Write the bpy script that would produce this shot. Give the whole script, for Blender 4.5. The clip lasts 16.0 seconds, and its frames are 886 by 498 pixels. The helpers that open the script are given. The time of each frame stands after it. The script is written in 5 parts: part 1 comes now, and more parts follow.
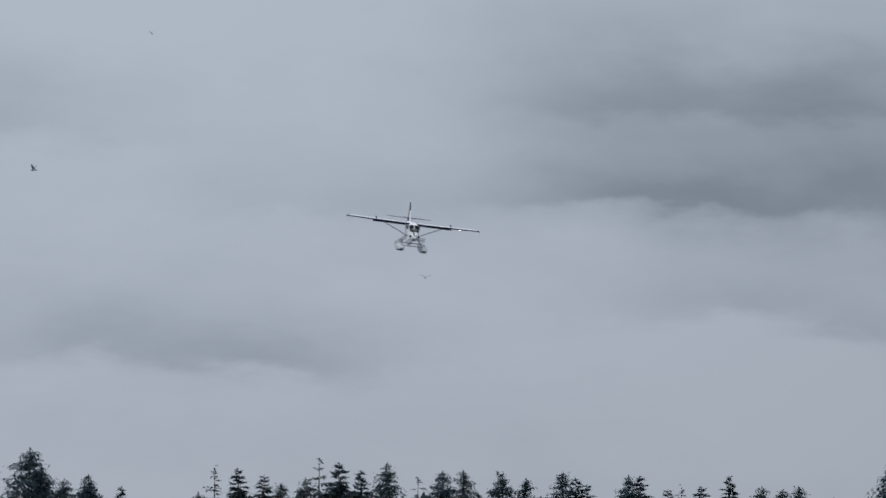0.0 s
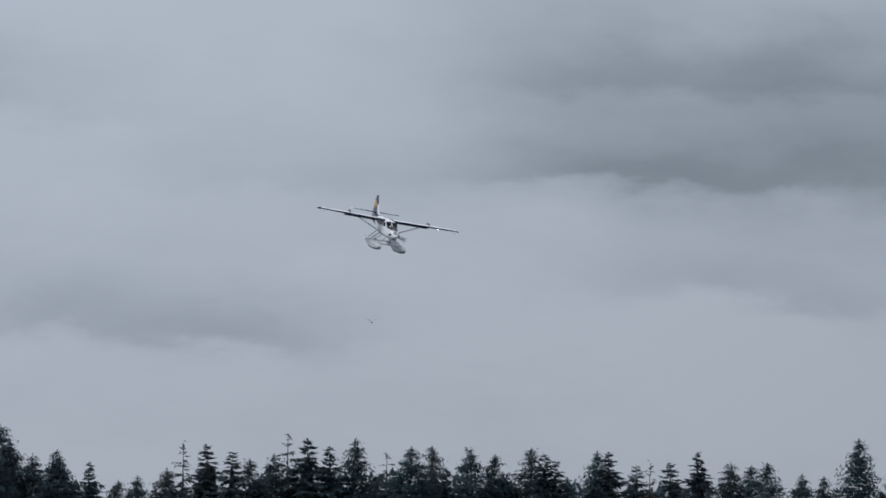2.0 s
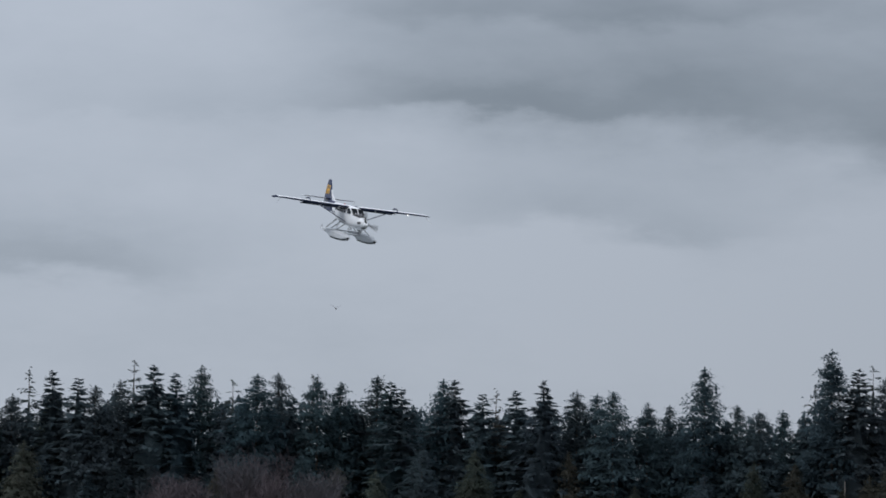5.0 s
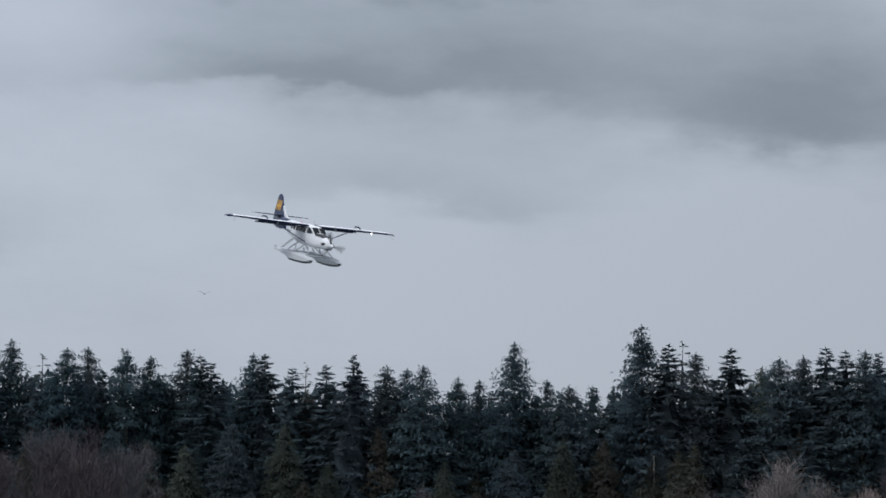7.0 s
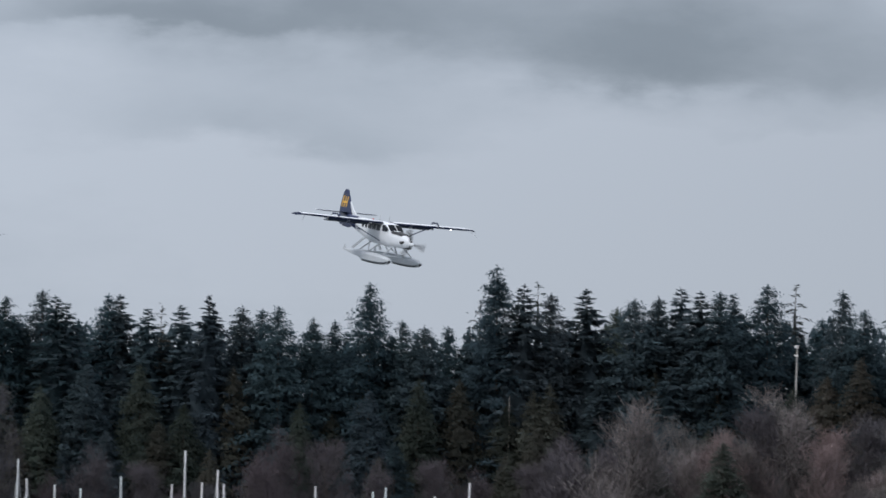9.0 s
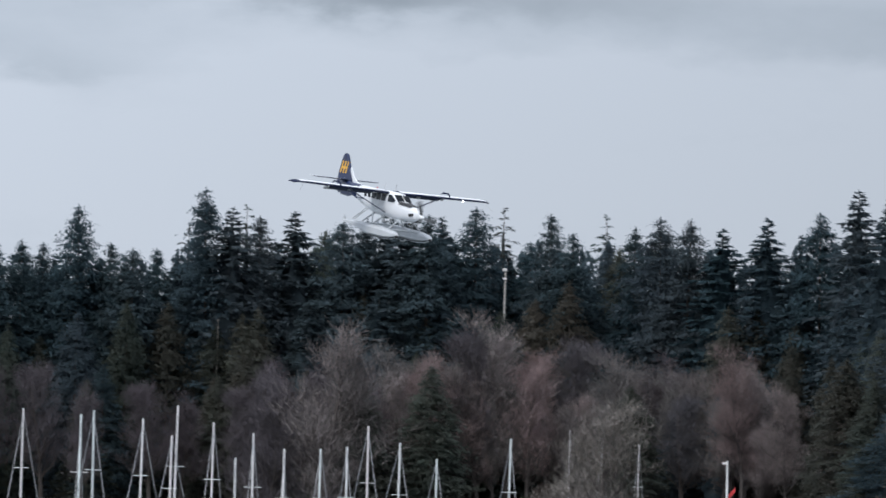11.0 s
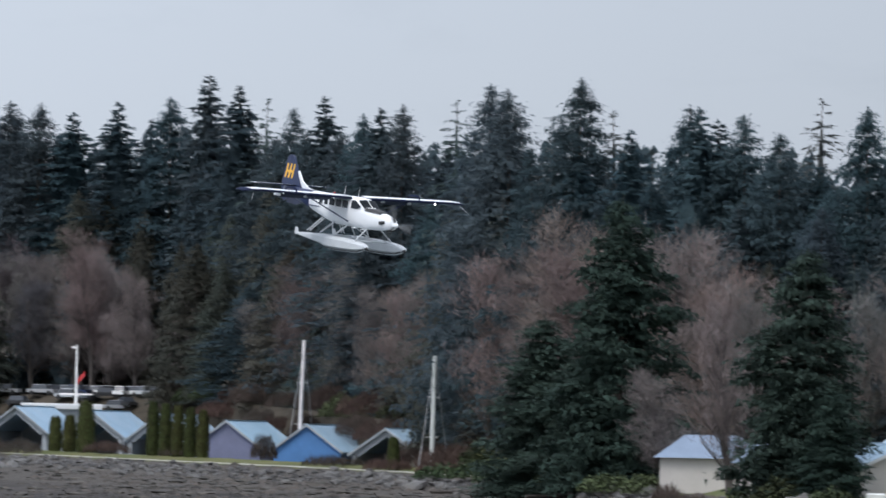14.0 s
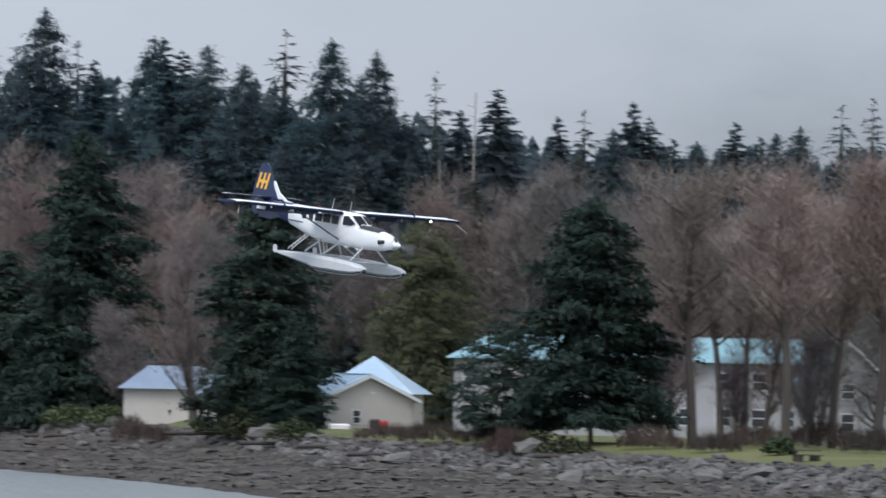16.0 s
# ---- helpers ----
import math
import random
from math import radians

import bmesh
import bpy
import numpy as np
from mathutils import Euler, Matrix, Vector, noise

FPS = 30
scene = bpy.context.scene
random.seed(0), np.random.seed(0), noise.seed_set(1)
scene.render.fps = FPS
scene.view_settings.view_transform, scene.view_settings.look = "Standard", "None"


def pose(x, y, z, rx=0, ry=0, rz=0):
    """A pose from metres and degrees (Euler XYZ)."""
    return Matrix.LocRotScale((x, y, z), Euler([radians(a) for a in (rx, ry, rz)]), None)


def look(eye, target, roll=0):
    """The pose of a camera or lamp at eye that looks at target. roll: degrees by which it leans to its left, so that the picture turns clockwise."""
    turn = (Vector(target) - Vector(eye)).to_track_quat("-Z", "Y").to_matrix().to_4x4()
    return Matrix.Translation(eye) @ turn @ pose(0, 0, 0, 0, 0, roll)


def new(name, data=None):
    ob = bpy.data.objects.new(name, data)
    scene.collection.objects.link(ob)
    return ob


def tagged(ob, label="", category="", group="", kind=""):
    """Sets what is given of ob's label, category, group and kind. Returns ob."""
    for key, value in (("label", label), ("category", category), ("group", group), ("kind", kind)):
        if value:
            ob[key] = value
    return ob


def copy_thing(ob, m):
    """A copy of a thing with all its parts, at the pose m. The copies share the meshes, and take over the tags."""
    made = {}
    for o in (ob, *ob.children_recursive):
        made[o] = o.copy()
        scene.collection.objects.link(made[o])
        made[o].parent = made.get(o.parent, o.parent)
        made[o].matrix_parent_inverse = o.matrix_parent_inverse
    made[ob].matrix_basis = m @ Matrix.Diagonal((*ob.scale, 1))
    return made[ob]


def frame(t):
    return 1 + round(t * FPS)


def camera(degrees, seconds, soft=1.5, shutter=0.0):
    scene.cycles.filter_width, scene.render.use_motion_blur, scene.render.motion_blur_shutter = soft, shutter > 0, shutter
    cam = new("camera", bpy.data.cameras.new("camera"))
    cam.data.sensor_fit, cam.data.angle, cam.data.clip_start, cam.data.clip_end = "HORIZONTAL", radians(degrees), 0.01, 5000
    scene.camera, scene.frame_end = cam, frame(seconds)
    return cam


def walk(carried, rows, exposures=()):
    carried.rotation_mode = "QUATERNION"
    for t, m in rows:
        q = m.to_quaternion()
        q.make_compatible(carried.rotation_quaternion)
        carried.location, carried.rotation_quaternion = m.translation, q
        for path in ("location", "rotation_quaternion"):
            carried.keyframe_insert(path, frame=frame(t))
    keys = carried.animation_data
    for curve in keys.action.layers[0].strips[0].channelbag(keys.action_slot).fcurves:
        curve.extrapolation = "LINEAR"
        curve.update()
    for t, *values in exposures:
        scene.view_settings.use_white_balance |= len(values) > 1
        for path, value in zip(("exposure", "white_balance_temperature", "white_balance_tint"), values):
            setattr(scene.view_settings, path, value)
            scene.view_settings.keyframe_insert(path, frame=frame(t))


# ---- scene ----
# ---- camera: a long lens on one spot of the near quay, panning right and down ----
EYE = (0.0, 0.0, 8.0)


def at(az, d, z=0.0):
    """A place d metres off at azimuth az (degrees to the right of north)."""
    return Vector((d * math.sin(radians(az)), d * math.cos(radians(az)), z))


PATH = [
    (0.0, -9.241, 4.898, 1.03),
    (0.5, -9.318, 4.868, 1.00),
    (1.0, -9.349, 4.833, 1.09),
    (1.5, -9.231, 4.771, 1.07),
    (2.0, -8.948, 4.680, 1.07),
    (2.5, -8.640, 4.575, 1.08),
    (3.0, -8.429, 4.474, 1.07),
    (5.3, -7.208, 3.982, 1.24),
    (5.5, -6.967, 3.951, 1.24),
    (6.0, -6.390, 3.903, 1.30),
    (6.5, -5.979, 3.872, 1.27),
    (7.0, -5.746, 3.837, 1.26),
    (7.5, -5.583, 3.759, 1.24),
    (8.0, -5.348, 3.637, 1.24),
    (8.5, -4.967, 3.484, 1.27),
    (9.0, -4.394, 3.315, 1.26),
    (9.2, -4.127, 3.246, 1.28),
    (11.3, -1.238, 2.612, 1.26),
    (11.5, -0.942, 2.597, 1.26),
    (12.0, -0.230, 2.559, 1.28),
    (12.5, 0.718, 2.440, 1.26),
    (13.0, 1.945, 2.236, 1.23),
    (13.5, 3.202, 1.951, 1.26),
    (14.0, 4.368, 1.713, 1.23),
    (14.5, 5.524, 1.553, 1.21),
    (15.0, 6.679, 1.441, 1.18),
    (15.5, 7.958, 1.339, 1.15),
    (16.0, 9.349, 1.174, 1.16),
]
FLIGHT = [
    (0.0, -134.00, 799.00, 80.60, 165.8, -10.3, -5.7),
    (0.5, -131.24, 781.48, 78.52, 163.2, -10.6, -6.5),
    (1.0, -128.50, 765.20, 76.43, 160.9, -11.0, -7.1),
    (2.0, -122.15, 733.50, 72.15, 157.9, -11.5, -7.5),
    (3.0, -114.30, 703.20, 67.50, 155.7, -11.4, -7.8),
    (5.5, -89.45, 631.40, 56.05, 151.1, -9.7, -4.0),
    (6.0, -83.90, 617.60, 54.00, 150.1, -9.85, -3.9),
    (7.0, -71.95, 589.25, 49.70, 148.5, -10.0, -3.4),
    (8.0, -59.35, 562.60, 45.38, 147.7, -9.3, -3.0),
    (9.0, -46.09, 535.90, 41.26, 147.2, -8.6, -2.2),
    (11.5, -10.88, 472.32, 33.00, 148.5, -9.15, -3.0),
    (12.0, -3.54, 461.50, 31.05, 148.8, -8.6, -2.7),
    (12.5, 3.81, 449.20, 29.00, 149.8, -7.2, -1.5),
    (13.0, 11.10, 435.90, 27.06, 149.9, -6.5, -0.5),
    (13.5, 18.40, 423.80, 25.25, 149.9, -6.5, -1.0),
    (14.0, 25.57, 411.70, 23.58, 149.8, -6.6, -1.1),
    (14.5, 32.76, 399.70, 22.05, 150.0, -6.65, -1.2),
    (15.0, 39.85, 387.40, 20.50, 149.9, -6.6, -1.1),
    (15.5, 46.85, 374.80, 19.02, 149.6, -6.65, -1.6),
    (16.0, 53.80, 361.90, 17.46, 149.6, -6.7, -2.2),
]

cam = camera(8.2, 16.0, soft=1.65, shutter=0.35)


def aim(az, el, roll):
    way = Vector((math.sin(radians(az)) * math.cos(radians(el)), math.cos(radians(az)) * math.cos(radians(el)), math.sin(radians(el))))
    return look(EYE, Vector(EYE) + way * 100, roll)


walk(cam, [(t, aim(az, el, roll)) for t, az, el, roll in PATH],
     exposures=[(0, -0.25), (3, -0.24), (5.5, -0.06), (7, 0.02), (9, 0.1), (11.5, 0.47), (13, 0.53), (14.5, 0.6), (16, 0.56)])

# ---- world: overcast sky ----
world = bpy.data.worlds.new("overcast_sky")
scene.world = world
world.use_nodes = True


class Nodes:
    """Short hand for building node trees."""

    def __init__(self, tree):
        self.t = tree
        self.t.nodes.clear()

    def add(self, kind, _props=None, **inputs):
        n = self.t.nodes.new(kind)
        for k, v in (_props or {}).items():
            if k == "operation":
                n.operation = v
            elif k == "blend_type":
                n.blend_type = v
            elif k == "data_type":
                n.data_type = v
            elif k == "noise_dimensions":
                n.noise_dimensions = v
            elif k == "sky_type":
                n.sky_type = v
        for k, v in inputs.items():
            self.put(n, k.replace("_", " "), v)
        return n

    def put(self, n, key, v):
        s = n.inputs[int(key)] if key.isdigit() else n.inputs[key]
        if isinstance(v, bpy.types.NodeSocket):
            self.t.links.new(v, s)
        else:
            s.default_value = v

    def math(self, op, a, b=0.0, c=0.0):
        n = self.t.nodes.new("ShaderNodeMath")
        n.operation = op
        for i, v in enumerate((a, b, c)):
            self.put(n, str(i), v)
        return n.outputs[0]

    def ramp(self, fac, stops):
        n = self.t.nodes.new("ShaderNodeValToRGB")
        el = n.color_ramp.elements
        while len(el) < len(stops):
            el.new(0.5)
        for e, (p, c) in zip(el, stops):
            e.position, e.color = p, (*c, 1) if len(c) == 3 else c
        self.put(n, "Fac", fac)
        return n.outputs[0]

    def mix(self, fac, a, b, blend="MIX"):
        n = self.t.nodes.new("ShaderNodeMix")
        n.data_type, n.blend_type = "RGBA", blend
        for s, v in ((n.inputs[0], fac), (n.inputs[6], a), (n.inputs[7], b)):
            if isinstance(v, bpy.types.NodeSocket):
                self.t.links.new(v, s)
            else:
                s.default_value = v if not isinstance(v, tuple) or len(v) == 4 else (*v, 1)
        return n.outputs[2]

    def noise(self, vector, scale, detail=4.0, rough=0.55):
        n = self.t.nodes.new("ShaderNodeTexNoise")
        for k, v in (("Vector", vector), ("Scale", scale), ("Detail", detail), ("Roughness", rough)):
            self.put(n, k, v)
        return n.outputs[0]


def build_sky():
    k = Nodes(world.node_tree)
    co = k.add("ShaderNodeTexCoord").outputs["Generated"]
    sep = k.add("ShaderNodeSeparateXYZ", Vector=co).outputs
    az = k.math("MULTIPLY", k.math("ARCTAN2", sep[0], sep[1]), 57.2958)
    el = k.math("MULTIPLY", k.math("ARCSINE", sep[2]), 57.2958)
    flat = k.add("ShaderNodeCombineXYZ", X=k.math("MULTIPLY", az, 0.45), Y=el, Z=0.0).outputs[0]
    warp = k.noise(flat, 0.55, 5.0, 0.55)
    streak = k.add("ShaderNodeCombineXYZ", X=k.math("MULTIPLY", az, 0.42), Y=el, Z=3.0).outputs[0]
    fine = k.noise(streak, 1.3, 6.0, 0.6)
    broad = k.noise(flat, 0.16, 3.0, 0.5)
    w1 = k.math("MULTIPLY", k.math("SUBTRACT", warp, 0.5), 2.6)
    w2 = k.math("MULTIPLY", k.math("SUBTRACT", fine, 0.5), 1.1)
    puff = k.math("MULTIPLY", k.math("SUBTRACT", k.noise(flat, 1.9, 5.0, 0.55), 0.5), 0.75)
    az2 = k.math("ADD", az, k.math("MULTIPLY", w1, 0.8))
    el2 = k.math("ADD", el, k.math("ADD", puff, k.math("ADD", k.math("MULTIPLY", w1, 0.2), k.math("MULTIPLY", w2, 0.2))))
    total = 0.0
    # darker cloud bellies: azimuth, elevation of the flat base, half width, height, depth
    for a, e, ra, re, depth in ((-6.6, 5.5, 2.2, 1.7, 0.62), (-7.0, 5.38, 1.9, 0.3, 0.32), (-5.9, 6.3, 2.5, 0.45, 0.3), (-11.9, 3.9, 1.7, 0.45, 0.36), (-10.4, 3.82, 0.9, 0.35, 0.22),
                                (-6.0, 4.36, 1.7, 0.55, 0.46), (-10.4, 5.3, 1.3, 0.35, 0.16), (-3.4, 5.38, 2.0, 1.4, 0.6), (-2.7, 4.95, 1.1, 0.5, 0.34),
                                (-1.2, 5.05, 1.8, 1.0, 0.38), (0.6, 4.75, 2.2, 0.8, 0.16), (-2.4, 4.5, 1.7, 0.3, 0.1), (4.5, 4.6, 3.5, 0.6, 0.4),
                                (13.2, 2.0, 2.6, 0.9, 0.7), (-14.5, 6.0, 2.2, 0.7, 0.4), (19.0, 4.2, 4.0, 1.2, 0.6)):
        u = k.math("DIVIDE", k.math("SUBTRACT", az2, a), ra)
        v = k.math("DIVIDE", k.math("SUBTRACT", el2, e), re)
        # soft above, cut off short below the base
        v = k.math("ADD", k.math("MAXIMUM", v, 0.0), k.math("MULTIPLY", k.math("MINIMUM", v, 0.0), 3.4))
        g = k.math("MULTIPLY", k.math("EXPONENT", k.math("MULTIPLY", k.math("ADD", k.math("POWER", k.math("ABSOLUTE", u), 2.6), k.math("POWER", k.math("ABSOLUTE", v), 2.0)), -0.9)), depth)
        total = k.math("ADD", total, g)
    far = k.math("MULTIPLY", k.math("SUBTRACT", broad, 0.5), 0.9)
    dark = k.math("ADD", total, k.math("ADD", far, k.math("MULTIPLY", w2, 0.42)))
    dark = k.math("MULTIPLY", dark, 0.85)
    cloud = k.ramp(dark, [(0.0, (0.365, 0.405, 0.474)), (0.3, (0.305, 0.345, 0.408)), (0.75, (0.185, 0.217, 0.262)), (1.0, (0.16, 0.189, 0.232))])
    # brighter overhead, as a thick overcast is
    up = k.math("MULTIPLY", k.math("MAXIMUM", sep[2], 0.0), 1.6)
    # gradient added to balance the exposure keys: a little brighter west, dimmer east
    side = k.math("MINIMUM", k.math("MAXIMUM", k.math("SUBTRACT", 1.02, k.math("MULTIPLY", az, 0.0195)), 0.8), 1.25)
    lift = k.math("ADD", side, up)
    b1 = k.add("ShaderNodeBackground", Color=cloud, Strength=lift)
    sky = k.add("ShaderNodeTexSky", {"sky_type": "NISHITA"})
    sky.sun_disc, sky.sun_elevation, sky.sun_rotation = False, radians(42), radians(200)
    b2 = k.add("ShaderNodeBackground", Color=sky.outputs[0], Strength=0.06)
    m = k.add("ShaderNodeMixShader", Fac=0.08)
    k.t.links.new(b1.outputs[0], m.inputs[1])
    k.t.links.new(b2.outputs[0], m.inputs[2])
    out = k.add("ShaderNodeOutputWorld")
    k.t.links.new(m.outputs[0], out.inputs["Surface"])


build_sky()
sun_data = bpy.data.lights.new("sun", "SUN")
sun_data.energy, sun_data.angle, sun_data.color = 1.2, radians(25), (1.0, 0.97, 0.93)
sun = new("sun", sun_data)
sun.matrix_world = look((-90, -110, 220), (0, 0, 0))


# ---- materials ----
def mat(name, base, rough=0.6, metal=0.0, vary=0.25, scale=1.0, bump=0.0, bump_scale=8.0, per_island=0.0, per_object=0.0,
        second=None, second_amt=0.5, stretch=(1, 1, 1), spec=0.5, leaf=0.0):
    """A procedural surface: base colour varied at two scales, fine relief."""
    m = bpy.data.materials.new(name)
    m.use_nodes = True
    k = Nodes(m.node_tree)
    co = k.add("ShaderNodeTexCoord").outputs["Object"]
    mp = k.add("ShaderNodeMapping", Vector=co, Scale=stretch).outputs[0]
    n1, n2 = k.noise(mp, scale, 4.0), k.noise(mp, scale * 7.3, 3.0)
    f = k.math("ADD", k.math("MULTIPLY", n1, 0.65), k.math("MULTIPLY", n2, 0.35))
    hi = tuple(min(1, c * (1 + vary)) for c in base)
    lo = tuple(c * (1 - vary) for c in base)
    col = k.ramp(f, [(0.3, lo), (0.7, hi)])
    if second:
        col = k.mix(k.math("MULTIPLY", k.ramp(k.noise(mp, scale * 0.6, 3.0), [(0.42, (0, 0, 0)), (0.62, (1, 1, 1))]), second_amt), col, second)
    if per_island:
        r = k.add("ShaderNodeNewGeometry").outputs["Random Per Island"]
        g = k.math("ADD", 1 - per_island, k.math("MULTIPLY", r, 2 * per_island))
        col = k.mix(1.0, col, k.add("ShaderNodeCombineXYZ", X=g, Y=g, Z=g).outputs[0], "MULTIPLY")
    if per_object:
        r = k.add("ShaderNodeObjectInfo").outputs["Random"]
        g = k.math("ADD", 1 - per_object, k.math("MULTIPLY", r, 2 * per_object))
        warm = k.math("ADD", 1.0, k.math("MULTIPLY", k.math("SUBTRACT", k.math("FRACT", k.math("MULTIPLY", r, 7.31)), 0.5), per_object * 1.3))
        col = k.mix(1.0, col, k.add("ShaderNodeCombineXYZ", X=k.math("MULTIPLY", g, warm), Y=g, Z=g).outputs[0], "MULTIPLY")
    b = k.add("ShaderNodeBsdfPrincipled", Base_Color=col, Roughness=rough, Metallic=metal)
    b.inputs["Specular IOR Level"].default_value = spec
    if bump:
        h = k.add("ShaderNodeBump", Height=k.noise(mp, bump_scale, 4.0), Strength=bump, Distance=0.05)
        k.t.links.new(h.outputs[0], b.inputs["Normal"])
    out = k.add("ShaderNodeOutputMaterial")
    if leaf:
        # light passes through thin needles
        t = k.add("ShaderNodeBsdfTranslucent", Color=col)
        x = k.add("ShaderNodeMixShader", Fac=leaf)
        k.t.links.new(b.outputs[0], x.inputs[1])
        k.t.links.new(t.outputs[0], x.inputs[2])
        k.t.links.new(x.outputs[0], out.inputs[0])
    else:
        k.t.links.new(b.outputs[0], out.inputs[0])
    return m


def glow(name, colour, power):
    m = bpy.data.materials.new(name)
    m.use_nodes = True
    k = Nodes(m.node_tree)
    e = k.add("ShaderNodeEmission", Color=(*colour, 1), Strength=power)
    k.t.links.new(e.outputs[0], k.add("ShaderNodeOutputMaterial").inputs[0])
    return m


def water_mat():
    m = bpy.data.materials.new("harbour_water")
    m.use_nodes = True
    k = Nodes(m.node_tree)
    co = k.add("ShaderNodeTexCoord").outputs["Object"]
    mp = k.add("ShaderNodeMapping", Vector=co, Scale=(1, 0.35, 1)).outputs[0]
    h = k.math("ADD", k.noise(mp, 0.8, 4.0), k.math("MULTIPLY", k.noise(mp, 0.12, 2.0), 1.2))
    b = k.add("ShaderNodeBsdfPrincipled", Base_Color=k.ramp(k.noise(mp, 0.03, 3.0), [(0.3, (0.09, 0.11, 0.115)), (0.7, (0.14, 0.16, 0.165))]), Roughness=0.3)
    n = k.add("ShaderNodeBump", Height=h, Strength=1.0, Distance=0.5)
    k.t.links.new(n.outputs[0], b.inputs["Normal"])
    k.t.links.new(b.outputs[0], k.add("ShaderNodeOutputMaterial").inputs[0])
    return m


WATER = water_mat()
# FIR and SPRUCE: distance haze put into the base colour as extra blue
FIR = mat("hazed_fir_needles", (0.07, 0.102, 0.116), 0.75, vary=0.3, scale=0.25, per_island=0.12, per_object=0.22, spec=0.1, leaf=0.5)
SPRUCE = mat("hazed_spruce_needles", (0.064, 0.096, 0.114), 0.75, vary=0.3, scale=0.25, per_island=0.12, per_object=0.2, spec=0.1, leaf=0.5)
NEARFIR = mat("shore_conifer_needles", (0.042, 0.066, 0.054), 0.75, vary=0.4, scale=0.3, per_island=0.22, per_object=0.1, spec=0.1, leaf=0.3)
CEDAR = mat("cedar_sprays", (0.104, 0.116, 0.1), 0.75, vary=0.3, scale=0.2, per_island=0.12, per_object=0.25, second=(0.085, 0.075, 0.06), spec=0.1, leaf=0.5)
OLIVE = mat("olive_cedar_sprays", (0.13, 0.142, 0.088), 0.75, vary=0.3, scale=0.25, per_island=0.15, spec=0.1, leaf=0.5)
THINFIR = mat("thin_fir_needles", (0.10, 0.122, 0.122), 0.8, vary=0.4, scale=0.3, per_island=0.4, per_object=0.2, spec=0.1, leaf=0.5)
BARK = mat("conifer_bark", (0.09, 0.07, 0.058), 0.9, vary=0.35, scale=0.6, bump=0.6, stretch=(1, 1, 0.15))
PALEBARK = mat("weathered_snag_wood", (0.30, 0.27, 0.24), 0.9, vary=0.3, scale=0.8, bump=0.4, stretch=(1, 1, 0.15))
TWIG = mat("bare_twigs_brown", (0.198, 0.168, 0.164), 0.9, vary=0.35, scale=0.3, per_island=0.3, per_object=0.25, spec=0.2)
TWIGTAN = mat("bare_twigs_tan", (0.21, 0.172, 0.157), 0.9, vary=0.3, scale=0.3, per_island=0.3, per_object=0.15, spec=0.2)
TWIGRED = mat("bare_twigs_plum", (0.094, 0.083, 0.092), 0.9, vary=0.3, scale=0.3, per_island=0.3, per_object=0.15, spec=0.2)
TANBARK = mat("pale_tan_bark", (0.15, 0.125, 0.108), 0.9, vary=0.3, scale=0.7, bump=0.5, stretch=(1, 1, 0.2))
DECBARK = mat("deciduous_bark", (0.085, 0.072, 0.066), 0.9, vary=0.35, scale=0.7, bump=0.5, stretch=(1, 1, 0.2))
HEDGE = mat("clipped_cypress", (0.05, 0.058, 0.02), 0.85, vary=0.4, scale=1.0, per_island=0.4, per_object=0.2, spec=0.2)
SHRUB = mat("shore_shrub_leaves", (0.042, 0.06, 0.026), 0.8, vary=0.4, scale=0.6, per_island=0.5, per_object=0.3, spec=0.3)
BRAMBLE = mat("brown_bramble_stems", (0.075, 0.055, 0.048), 0.9, vary=0.4, scale=0.6, per_island=0.4, per_object=0.3, spec=0.2)
ROCK = mat("grey_shore_rock", (0.13, 0.126, 0.124), 0.9, vary=0.35, scale=0.9, bump=0.7, bump_scale=3, per_object=0.0, second=(0.09, 0.078, 0.065))
WHITE = mat("white_aircraft_paint", (0.83, 0.84, 0.86), 0.3, vary=0.03, scale=0.8)
NAVY = mat("navy_aircraft_paint", (0.016, 0.028, 0.085), 0.3, vary=0.12, scale=0.8)
# underside shade put into these dark colours; the navy leading edge is paint
WINGBLUE = mat("wing_underside_shade", (0.03, 0.04, 0.065), 0.7, vary=0.15, scale=0.8, spec=0.1)
NAVYEDGESHADE = mat("navy_wing_edge_and_shade", (0.016, 0.022, 0.05), 0.7, vary=0.15, scale=0.8, spec=0.08)
YELLOW = mat("yellow_tail_marking", (0.88, 0.48, 0.06), 0.4, vary=0.06, scale=2)
FLOATGREY = mat("painted_float_metal", (0.53, 0.55, 0.57), 0.45, metal=0.0, vary=0.07, scale=1.2)
BLADE = mat("grey_blade_paint", (0.12, 0.125, 0.13), 0.5, vary=0.1, scale=3)
DARK = mat("black_rubber", (0.02, 0.02, 0.022), 0.6, vary=0.2, scale=2)
GLASS = mat("tinted_cabin_glass", (0.025, 0.03, 0.038), 0.22, vary=0.1, scale=2, spec=0.18)
METAL = mat("brushed_aluminium", (0.6, 0.61, 0.62), 0.35, metal=0.8, vary=0.1, scale=3)
MASTPAINT = mat("white_mast_paint", (0.74, 0.74, 0.73), 0.4, vary=0.08, scale=1, per_object=0.12)
HULL = mat("white_gelcoat", (0.78, 0.78, 0.77), 0.3, vary=0.06, scale=1)
RIG = mat("steel_rigging", (0.4, 0.4, 0.41), 0.5, metal=0.5, vary=0.1)
BLUEROOF = mat("pale_blue_metal_roof", (0.29, 0.41, 0.52), 0.45, vary=0.13, scale=0.35, stretch=(1, 1, 1), second=(0.42, 0.50, 0.56), second_amt=0.4, per_object=0.08)
SLATEROOF = mat("slate_blue_metal_roof", (0.17, 0.22, 0.3), 0.5, vary=0.15, scale=0.4)
